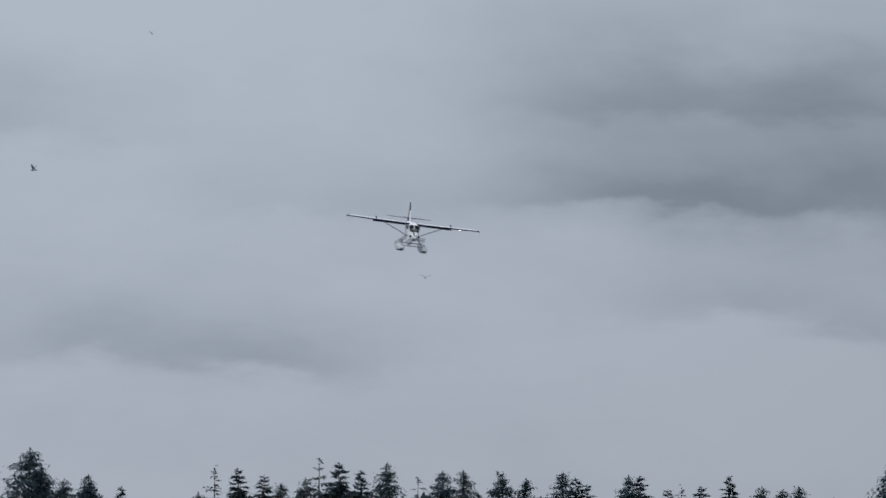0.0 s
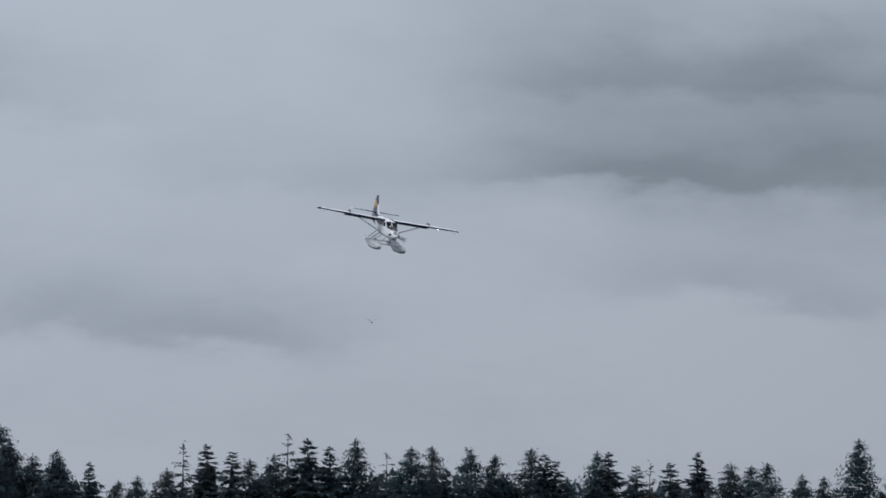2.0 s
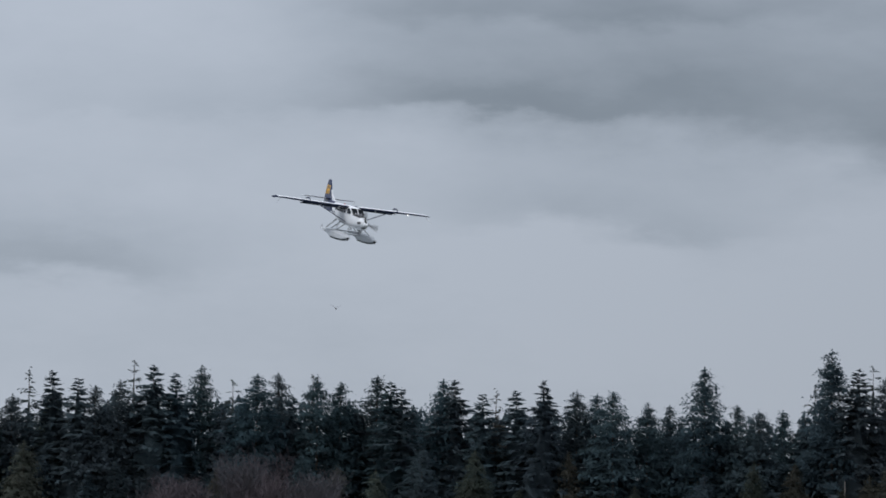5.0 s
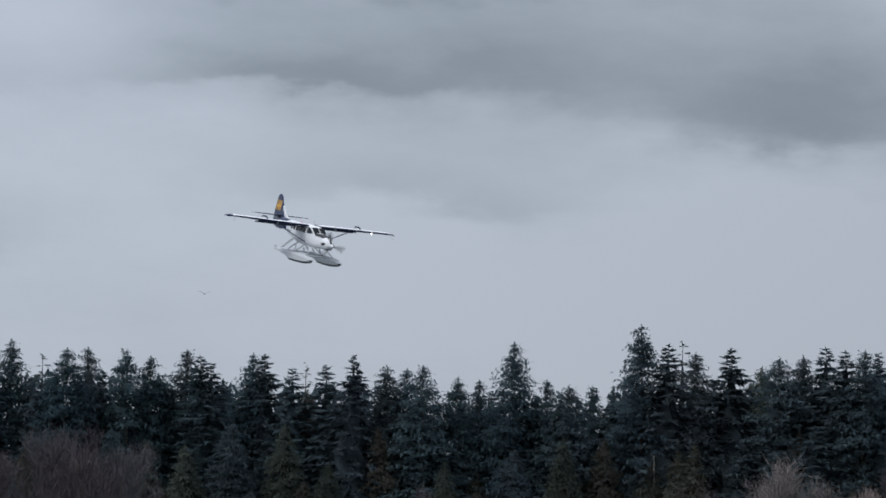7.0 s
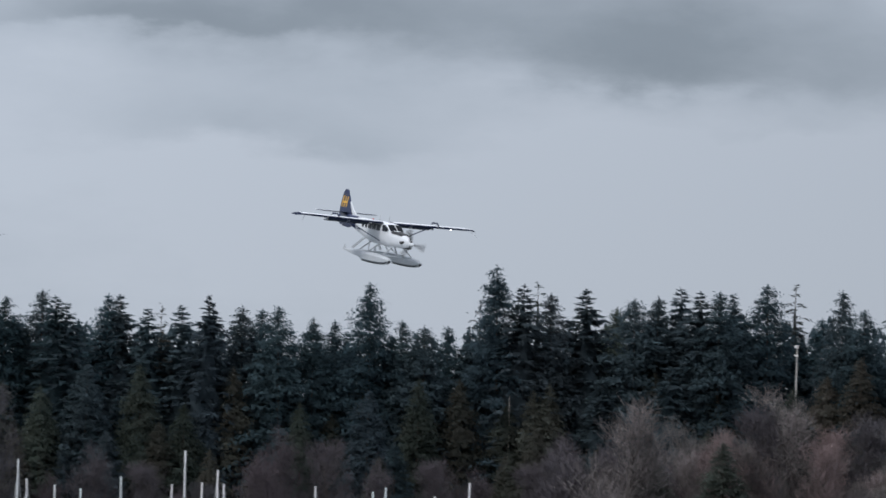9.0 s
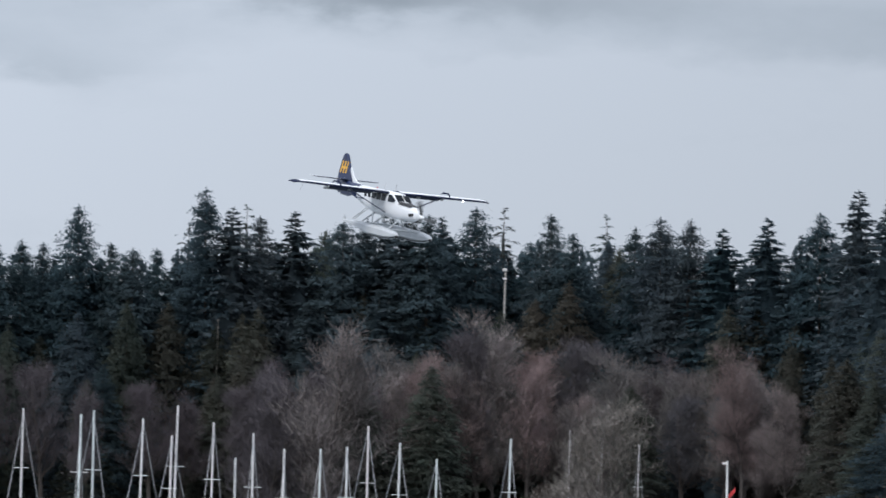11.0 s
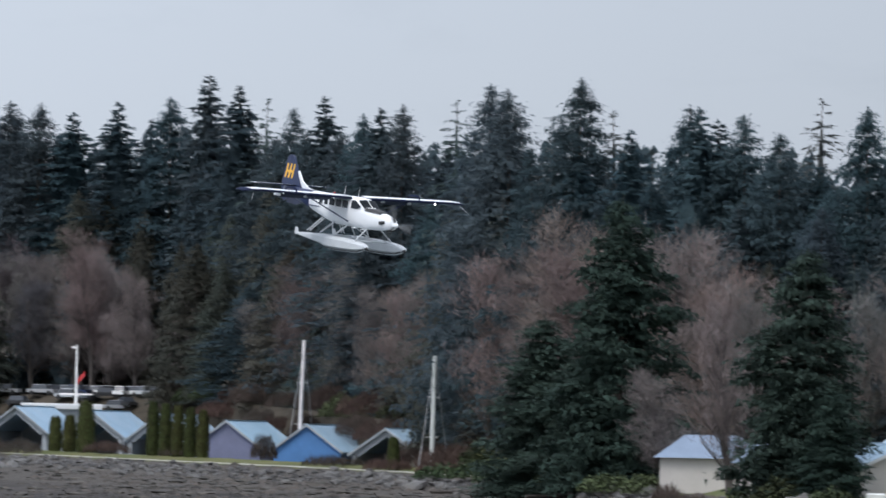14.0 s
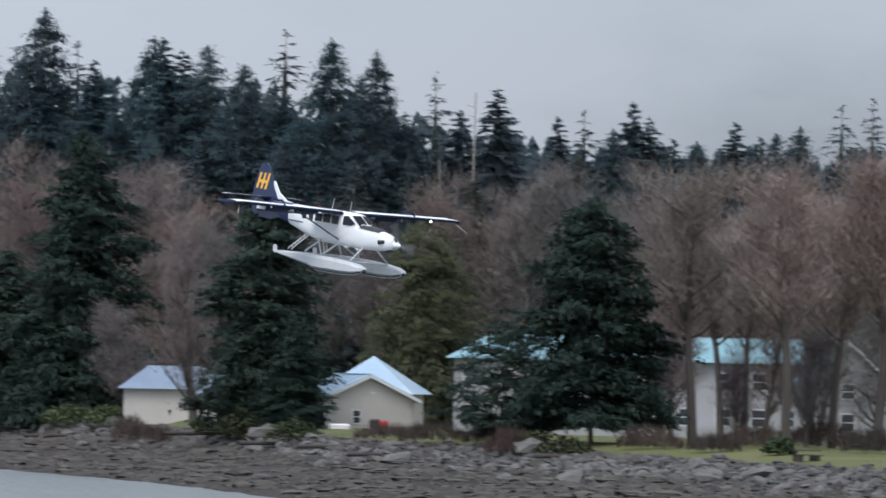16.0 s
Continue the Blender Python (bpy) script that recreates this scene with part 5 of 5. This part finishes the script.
def build_shore_details():
    def g(az, d):
        p = at(az, d)
        return (p.x, p.y, ground_z(p.x, p.y))
    # clipped cypress row
    def cypress(az, d, h, w, lab):
        ob = thing("clipped_cypress", lab, "hedge tree", g(az, d), rng.uniform(0, 90), "cypress row")
        r = random.Random(int(az * 1000) % 9973)
        verts, faces = [], []
        for i in range(520):
            z = h * r.random() ** 0.9
            rad = w * (1 - 0.35 * (z / h) ** 2) * (0.92 + 0.12 * r.random()) * (1 if z < h * 0.9 else 0.8)
            a = r.random() * 6.28
            c = Vector((math.cos(a) * rad, math.sin(a) * rad, z))
            d2 = Vector((math.cos(a) * 0.25, math.sin(a) * 0.25, 1)) * r.uniform(0.3, 0.6)
            s = Vector((-math.sin(a), math.cos(a), 0)) * r.uniform(0.1, 0.2)
            k = len(verts)
            verts.extend((c - s, c + s, c + d2))
            faces.append((k, k + 1, k + 2))
        part("foliage", mesh_of("foliage", verts, faces, HEDGE), None, ob)
        core = loft(bmesh.new(), [[(math.cos(q) * rr, math.sin(q) * rr, z) for q in [6.2832 * i / 8 for i in range(8)]] for z, rr in ((0, w * 0.85), (h * 0.6, w * 0.8), (h * 0.97, w * 0.45))])
        part("inner_growth", core, HEDGE, ob)
    for i in range(5):
        cypress(1.72 + 0.115 * i, lerp_table(1.72 + 0.115 * i, LAWN_AZ, LAWN_D) + 22, 6.3 - 0.2 * i, 0.85, "dark green clipped columnar cypress in a row on the lawn")
    for az, h in ((0.82, 4.2), (0.95, 4.4), (1.1, 6.2)):
        cypress(az, lerp_table(az, LAWN_AZ, LAWN_D) + 23, h, 0.9 if h < 5 else 1.3, "dense clipped cypress beside the boathouses")
    cypress(3.95, 690, 3.4, 0.7, "single small clipped cypress by the path")
    # path along the spit
    verts, faces = [], []
    for i in range(60):
        az = -0.4 + 5.2 * i / 59
        d = lerp_table(az, LAWN_AZ, LAWN_D) + 9
        for q, off in enumerate((-1.6, 1.6)):
            p = at(az, d + off)
            verts.append((p.x, p.y, ground_z(p.x, p.y) + 0.12))
        for q, off in enumerate((-1.6, 1.6)):
            p = at(az, d + off)
            verts.append((p.x, p.y, ground_z(p.x, p.y) - 0.2))
        if i:
            k = 4 * i
            faces += [(k - 4, k, k + 1, k - 3), (k - 2, k - 1, k + 3, k + 2), (k - 4, k - 2, k + 2, k), (k - 3, k + 1, k + 3, k - 1)]
    tagged(new("shore_path", mesh_of("shore_path", verts, faces, CONCRETE)), "pale concrete path along the grassy spit", "path", kind="structure")
    # flag mast and lamp
    p = at(1.0, 875)
    f = thing("flag_mast", "white flag mast with crossarm and a red flag", "flagpole", (p.x, p.y, 10.9))
    top = EYE[2] + 875 * math.tan(radians(0.75)) - 10.9
    part("pole", tube(bmesh.new(), (0, 0, -0.2), (0, 0, top), 0.2, 0.13, 8), MASTPAINT, f)
    part("crossarm", tube(bmesh.new(), (-2.3, 0, 1.6), (2.3, 0, 1.6), 0.1, 0.1, 6), MASTPAINT, f)
    part("lamp_head", boxed(-0.75, -0.2, top - 0.5, 0.0, 0.2, top - 0.2, bevel=0.05), MASTPAINT, f)
    rows = [[(0.15 + 0.26 * i, 0.12 * math.sin(i * 1.1) + y, 3.0 + 0.3 * i + z) for y, z in ((0, 0), (0.02, 0), (0.02, 0.7), (0, 0.7))] for i in range(5)]
    part("flag", loft(bmesh.new(), rows), RED, f, "small red flag, furled by the wind")
    # light pole at the forest edge
    d = wood_d(-1.11) + 7
    p = at(-1.11, d)
    z = ground_z(p.x, p.y)
    plant(SCREEN[0], -1.1, d - 12, 2.12, wide=1.2)
    l = thing("light_pole", "tall weathered grey light pole before the trees", "light pole", (p.x, p.y, z))
    h = EYE[2] + d * math.tan(radians(2.48)) - z
    part("pole", tube(bmesh.new(), (0, 0, -0.5), (0.3, 0, h), 0.2, 0.12, 8), CONCRETE, l)
    part("lamp_head", boxed(-0.15, -0.2, h - 0.3, 0.55, 0.2, h + 0.15, bevel=0.06), MASTPAINT, l)
    part("lamp_bracket", boxed(-0.1, -0.15, h - 1.6, 0.5, 0.15, h - 1.3, bevel=0.04), MASTPAINT, l)
    # pale dead trunks among the forest
    for az, el0, el1, back in ((-3.75, 1.45, 1.96, 12), (9.62, 1.5, 2.63, 20), (4.75, 0.9, 1.5, 2), (9.3, 1.3, 2.0, 8)):
        d = wood_d(az) + back
        p = at(az, d)
        z = ground_z(p.x, p.y)
        plant(rng.choice(SCREEN), az + 0.03, d - 9, el0, wide=1.3)
        s = thing("dead_snag", "pale bare dead trunk standing among the conifers", "dead tree", (p.x, p.y, z))
        h = EYE[2] + d * math.tan(radians(el1)) - z
        rings = []
        for i in range(8):
            cx, cy, rad = rng.uniform(-0.2, 0.2), rng.uniform(-0.2, 0.2), 0.26 - 0.03 * i
            rings.append([(cx + math.cos(0.8976 * q) * rad, cy + math.sin(0.8976 * q) * rad, -0.5 + (h + 0.5) * i / 7) for q in range(7)])
        bm = loft(bmesh.new(), rings)
        part("trunk", bm, PALEBARK, s)
        for i in range(16):
            a, zz = rng.random() * 6.28, h * (0.5 + 0.03 * i)
            part("stub_branch", tube(bmesh.new(), (0.1, 0, zz), (0.1 + math.cos(a) * 0.9, math.sin(a) * 0.9, zz + 0.3), 0.05, 0.015, 4), PALEBARK, s)
    # parked cars on the rise behind the basin
    def car(az, d, paint, turn):
        q = g(az, d)
        c = thing("parked_car", "parked car on the road before the trees", "car", q, turn, "parked cars")
        body = [[(x, y * hw, z) for y, z in ((-1, 0.35), (1, 0.35), (1, 0.85), (-1, 0.85))] for x, hw in ((-2.1, 0.8), (-1.9, 0.88), (1.9, 0.88), (2.15, 0.75))]
        part("body", loft(bmesh.new(), body), paint, c)
        cab = [[(x0, -0.8, 0.85), (x1, -0.8, 0.85), (x1 - 0.3, -0.65, 1.5), (x0 + 0.3, -0.65, 1.5)] for x0, x1 in ((-1.5, 1.1),)]
        cab.append([(-1.5, 0.8, 0.85), (1.1, 0.8, 0.85), (0.8, 0.65, 1.5), (-1.2, 0.65, 1.5)])
        part("cabin", loft(bmesh.new(), cab), WINDOWGLASS, c)
        part("roof", boxed(-1.15, -0.63, 1.48, 0.75, 0.63, 1.55, bevel=0.03), paint, c)
        for x in (-1.3, 1.35):
            for y in (-0.85, 0.85):
                part("wheel", tube(bmesh.new(), (x, y - 0.1, 0.33), (x, y + 0.1, 0.33), 0.33, 0.33, 10), DARK, c)
    for i in range(12):
        az = 0.25 + 1.6 * i / 12 + rng.uniform(-0.05, 0.05)
        car(az, wood_d(az) - rng.uniform(14, 30), rng.choice((HULL, METAL, RIG, DARK, DARK, NAVY)), rng.uniform(-70, 70))
    for i in range(14):
        az = 0.95 + 0.95 * i / 14 + rng.uniform(-0.03, 0.03)
        car(az, wood_d(az) - rng.uniform(14, 31), rng.choice((HULL, METAL, FLOATGREY, DARK, DARK, RIG)), rng.uniform(-70, 70))
    # riprap boulders
    def boulder(name):
        bm = bmesh.new()
        bmesh.ops.create_icosphere(bm, subdivisions=2, radius=1)
        o = Vector((rng.random() * 40, rng.random() * 40, 0))
        for v in bm.verts:
            v.co *= 0.75 + 0.45 * noise.noise(v.co * 1.1 + o)
            v.co.z *= 0.7
        me = bpy.data.meshes.new(name)
        bm.to_mesh(me)
        bm.free()
        me.materials.append(ROCK)
        return me
    shapes = [boulder("boulder") for _ in range(7)]
    for i in range(296):
        az = -0.3 + 14.6 * rng.random() ** 0.85
        l = lerp_table(az, LAWN_AZ, LAWN_D)
        d = l - 10 + rng.gauss(0, 4.5) - (rng.random() < 0.12) * rng.uniform(5, 25)
        p = at(az, d)
        s = rng.uniform(0.3, 0.75) * (1.0 if az > 5 else 1.35)
        if rng.random() < 0.04:
            s *= 1.8
        ob = new("boulder", rng.choice(shapes))
        ob.matrix_basis = pose(p.x, p.y, ground_z(p.x, p.y) + 0.1 * s, rng.uniform(-20, 20), rng.uniform(-20, 20), rng.uniform(0, 360)) @ Matrix.Diagonal((s * rng.uniform(0.9, 1.5), s, s, 1))
        tagged(ob, "weathered grey boulder on the stony shore bank", "rock", "shore boulders")
    for az, s in ((6.35, 1.6), (6.15, 1.4), (7.75, 1.7), (10.2, 1.7)):
        l = lerp_table(az, LAWN_AZ, LAWN_D) - 3
        p = at(az, l)
        ob = new("boulder", shapes[0])
        ob.matrix_basis = pose(p.x, p.y, ground_z(p.x, p.y) + 0.2, 0, 5, rng.uniform(0, 90)) @ Matrix.Diagonal((s * 1.3, s, s * 0.8, 1))
        tagged(ob, "large pale boulder at the edge of the lawn", "rock", "shore boulders")
    # loose stones and weed on the flats
    verts, faces = [], []
    r = random.Random(9)
    for i in range(9000):
        az = 0.6 + 13.8 * r.random()
        w, l = lerp_table(az, SHORE_AZ, SHORE_D), lerp_table(az, LAWN_AZ, LAWN_D)
        d = w + 2 + (l - w - 2) * r.random() ** 0.7
        p = at(az, d)
        z = ground_z(p.x, p.y)
        s = r.uniform(0.1, 0.34) * (2.0 if r.random() < 0.1 else 1)
        k = len(verts)
        for q in range(5):
            a = 1.2566 * q + r.uniform(-0.3, 0.3)
            verts.append((p.x + math.cos(a) * s * 1.4, p.y + math.sin(a) * s, z - 0.05))
        verts.append((p.x + r.uniform(-0.1, 0.1), p.y, z + s * r.uniform(0.25, 0.6)))
        for q in range(5):
            faces.append((k + q, k + (q + 1) % 5, k + 5))
    stones = mat("beach_stones", (0.05, 0.041, 0.035), 0.85, vary=0.3, scale=1.0, per_island=0.75)
    tagged(new("beach_stones", mesh_of("beach_stones", verts, faces, stones)), "loose wet stones strewn over the low-tide mud", "stones", kind="stuff")
    # the rest of the stone bank, and weed-covered lumps on the flats
    ico = bmesh.new()
    bmesh.ops.create_icosphere(ico, subdivisions=1, radius=1)
    ball = [v.co.copy() for v in ico.verts]
    tris = [tuple(v.index for v in f.verts) for f in ico.faces]
    ico.free()

    def rubble(name, n, place, label, material, category):
        verts, faces = [], []
        for i in range(n):
            x, y, sx, sz = place()
            z = ground_z(x, y)
            k, o = len(verts), Vector((r.random() * 90, r.random() * 90, 0))
            for v in ball:
                q = v * (0.78 + 0.6 * noise.noise(v * 1.2 + o))
                verts.append((x + q.x * sx, y + q.y * sx * 0.8, z + q.z * sz))
            faces += [(p[0] + k, p[1] + k, p[2] + k) for p in tris]
        tagged(new(name, mesh_of(name, verts, faces, material)), label, category, kind="stuff")

    def on_bank():
        az = -0.3 + 14.6 * r.random() ** 0.9
        d = lerp_table(az, LAWN_AZ, LAWN_D) - 9 + r.gauss(0, 4.0)
        s = r.uniform(0.2, 0.62)
        p = at(az, d)
        return p.x, p.y, s, s * r.uniform(0.5, 0.9)

    def on_flat():
        az = 0.3 + 14.0 * r.random()
        w, l = lerp_table(az, SHORE_AZ, SHORE_D), lerp_table(az, LAWN_AZ, LAWN_D)
        p = at(az, w + 3 + (l - w - 12) * r.random())
        s = r.uniform(0.2, 0.55) * (2.2 if r.random() < 0.15 else 1)
        return p.x, p.y, s * 1.3, min(0.4, s * r.uniform(0.25, 0.6))

    riprap = mat("riprap_stone", (0.078, 0.075, 0.075), 0.9, vary=0.35, scale=0.9, bump=0.5, bump_scale=3, per_island=0.55)
    weed = mat("wet_weed", (0.04, 0.034, 0.027), 0.7, vary=0.4, scale=1.5, bump=0.6, bump_scale=5, per_island=0.7)
    rubble("stone_bank", 2600, on_bank, "tumbled grey stones along the shore bank", riprap, "stones")
    rubble("weed_lumps", 3000, on_flat, "dark weed-covered stones on the low-tide flats", weed, "stones")
    # drift logs
    for az, off, ln, turn in ((7.3, -6, 9, 8), (7.9, -9, 7, 12), (8.4, -8, 6, 5), (5.6, -12, 9, 20), (10.5, -5, 4, -5), (5.9, -18, 8, 14), (8.8, -12, 5, 8), (4.6, -24, 7, 20)):
        l = lerp_table(az, LAWN_AZ, LAWN_D) + off
        p = at(az, l)
        ob = part("drift_log", tube(bmesh.new(), (-ln / 2, 0, 0), (ln / 2, 0, 0.1), 0.17, 0.12, 9), TIMBER)
        ob.matrix_basis = pose(p.x, p.y, ground_z(p.x, p.y) + 0.1, 0, 0, turn - az)
        tagged(ob, "dark weathered drift log lying on the shore", "log", "drift logs")
    # shrubs
    def shrub(az, d, w, h, material, lab, nm):
        q = g(az, d)
        ob = thing(nm, lab, nm.replace("_", " "), q, rng.uniform(0, 360))
        verts, faces = [], []
        for i in range(int(900 * max(1, w * h / 4))):
            a, b = rng.random() * 6.28, rng.random() ** 0.5
            top = h * math.sqrt(max(0.02, 1 - b * b)) * (0.8 + 0.35 * noise.noise((math.cos(a) * 2 + az, math.sin(a) * 2, b * 3)))
            c = Vector((math.cos(a) * b * w, math.sin(a) * b * w * 0.7, top * rng.random() ** 0.45))
            s = rng.uniform(0.12, 0.3)
            if material is BRAMBLE:
                d2 = Vector((rng.uniform(-0.6, 0.6), rng.uniform(-0.6, 0.6), 1)).normalized() * s * 3
                w2 = Vector((rng.uniform(-1, 1), rng.uniform(-1, 1), 0)).normalized() * 0.035
            else:
                d2 = Vector((rng.uniform(-1, 1), rng.uniform(-1, 1), rng.uniform(-0.3, 0.7))).normalized() * s * 1.3
                w2 = d2.cross(Vector((rng.uniform(-1, 1), rng.uniform(-1, 1), 1))).normalized() * s * 0.5
            k = len(verts)
            verts.extend((c - w2, c + w2, c + d2))
            faces.append((k, k + 1, k + 2))
        part("foliage", mesh_of("foliage", verts, faces, material), None, ob)
    for az, off, w, h in ((4.4, -4, 3.2, 2.0), (4.7, -3, 3.6, 2.4), (5.0, -4, 3.8, 2.6), (5.3, -3, 4.0, 2.8), (5.6, -3, 4.0, 2.6), (5.95, -4, 4.0, 2.2), (6.3, -3, 3.4, 2.2), (7.35, -4, 2.4, 2.2), (7.6, -6, 3.0, 2.8), (8.0, -5, 2.4, 2.0), (7.2, -2, 2.0, 1.7), (10.15, -2, 2.2, 1.7), (10.5, -3, 2.4, 1.5), (12.5, 14, 1.5, 1.5)):
        d = lerp_table(az, LAWN_AZ, LAWN_D) + off
        shrub(az, d, w, h, SHRUB, "low green shrub spilling over the shore bank", "shore_shrub")
    for az, d, w, h in ((2.75, 735, 1.7, 3.4), (2.0, 752, 4, 1.0), (3.4, 705, 4, 1.3), (3.9, 690, 4, 1.4), (4.4, 668, 3, 1.6), (6.5, 540, 2.4, 2.4), (6.75, 532, 1.8, 1.2), (11.3, 440, 2.6, 1.8), (12.3, 452, 3, 1.8), (13.4, 440, 3, 1.9), (10.0, 450, 2.6, 2.0), (8.9, 478, 3.5, 1.1), (9.3, 470, 3.2, 1.5), (9.8, 462, 2.6, 1.4), (11.9, 430, 2, 1.2), (12.9, 470, 3, 2.2), (-0.3, 794, 5, 4.5), (0.1, 792, 3.5, 3.0), (0.5, 788, 3, 2.0), (1.3, 770, 3, 1.5)):
        shrub(az, d, w, h, BRAMBLE, "leafless brown bramble thicket on the bank", "bramble_thicket")


    for i in range(46):
        az = -0.9 + 5.8 * i / 46 + rng.uniform(-0.04, 0.04)
        low = 0.2 < az < 2.0
        d = wood_d(az) - (rng.uniform(36, 40) if low else rng.uniform(20, 36))
        m = SHRUB if rng.random() < 0.35 else BRAMBLE
        shrub(az, d, rng.uniform(3, 5), rng.uniform(1.2, 2.0) if low else rng.uniform(2.2, 4.5), m, "dark undergrowth on the slope behind the boathouses", "undergrowth")


build_shore_details()
for _p in SCREEN:
    for _o in (*_p.children_recursive, _p):
        bpy.data.objects.remove(_o)


# ---- birds ----
def build_bird(name, label):
    b = thing(name, label, "bird")
    part("body", loft(bmesh.new(), [oval(0.32, 0, 0.02, 0.02, 2, 8), oval(0.22, 0, 0.06, 0.06, 2, 8), oval(0.0, 0, 0.085, 0.085, 2, 8), oval(-0.25, 0.01, 0.04, 0.05, 2, 8), oval(-0.4, 0.02, 0.008, 0.08, 2, 8)]), GULL, b, smooth=True)
    wings = []
    for s in (-1, 1):
        bm = loft(bmesh.new(), [[(0.13, s * 0.04, 0.05), (-0.12, s * 0.04, 0.05), (-0.12, s * 0.04, 0.03), (0.13, s * 0.04, 0.03)], [(0.16, s * 0.38, 0.15), (-0.08, s * 0.38, 0.15), (-0.08, s * 0.38, 0.135), (0.16, s * 0.38, 0.135)], [(-0.02, s * 0.78, 0.1), (-0.08, s * 0.78, 0.1), (-0.08, s * 0.78, 0.095), (-0.02, s * 0.78, 0.095)]])
        wings.append((s, part("bird_wing", bm, GULL, b)))
    return b, wings


GULL_A, WINGS_A = build_bird("gull", "small grey gull gliding below the seaplane")
GULL_C, WINGS_C = build_bird("gull", "faint grey gull high among the clouds")
GULL_B, WINGS_B = build_bird("gull", "distant grey gull crossing the clouds")


def flight_pose(x, y, z, heading, pitch, bank):
    """Nose along a compass heading; pitch up and right bank positive."""
    return Matrix.Translation((x, y, z)) @ Euler((radians(bank), radians(-pitch), radians(90 - heading))).to_matrix().to_4x4()


def motions():
    walk(PLANE, [(t, flight_pose(x, y, z, h, p, b)) for t, x, y, z, h, p, b in FLIGHT])
    # the propeller whirls
    walk(PROP, [(i / 30, pose(4.95, 0, -1.33, 84.0 * i + 20)) for i in range(481)])
    # azimuth, elevation at 640 m
    a = ((0.0, -9.40, 4.63), (0.5, -9.55, 4.47), (1.5, -9.64, 4.12), (3.0, -9.32, 3.79), (5.5, -8.30, 3.40), (6.0, -8.13, 3.37), (7.0, -7.95, 3.37), (8.0, -8.2, 3.36), (11.0, -9.0, 3.3), (16.0, -10.5, 3.2))
    rows = []
    for t, az, el in a:
        rows.append((t, Matrix.Translation(at(az, 640, EYE[2] + 640 * math.tan(radians(el)))) @ pose(0, 0, 0, 0, 0, -75)))
    walk(GULL_A, rows)
    b = ((0.0, -13.06, 5.55), (1.0, -14.2, 5.8), (3.0, -16.0, 6.2), (16.0, -28.0, 8.0))
    walk(GULL_B, [(t, Matrix.Translation(at(az, 560, EYE[2] + 560 * math.tan(radians(el)))) @ pose(0, 0, 0, 0, 0, 170)) for t, az, el in b])
    c = ((0.0, -11.99, 6.835), (0.5, -12.24, 6.88), (3.0, -13.5, 7.3), (16.0, -22.0, 9.0))
    walk(GULL_C, [(t, Matrix.Translation(at(az, 1100, EYE[2] + 1100 * math.tan(radians(el)))) @ pose(0, 0, 0, 0, 0, 120)) for t, az, el in c])
    for wings, phase in ((WINGS_A, 0.0), (WINGS_B, 1.2), (WINGS_C, 2.1)):
        for s, w in wings:
            walk(w, [(0.1 * i, pose(0, 0, 0, s * (10 + 20 * math.sin(phase + i * 1.3)))) for i in range(161)])


motions()
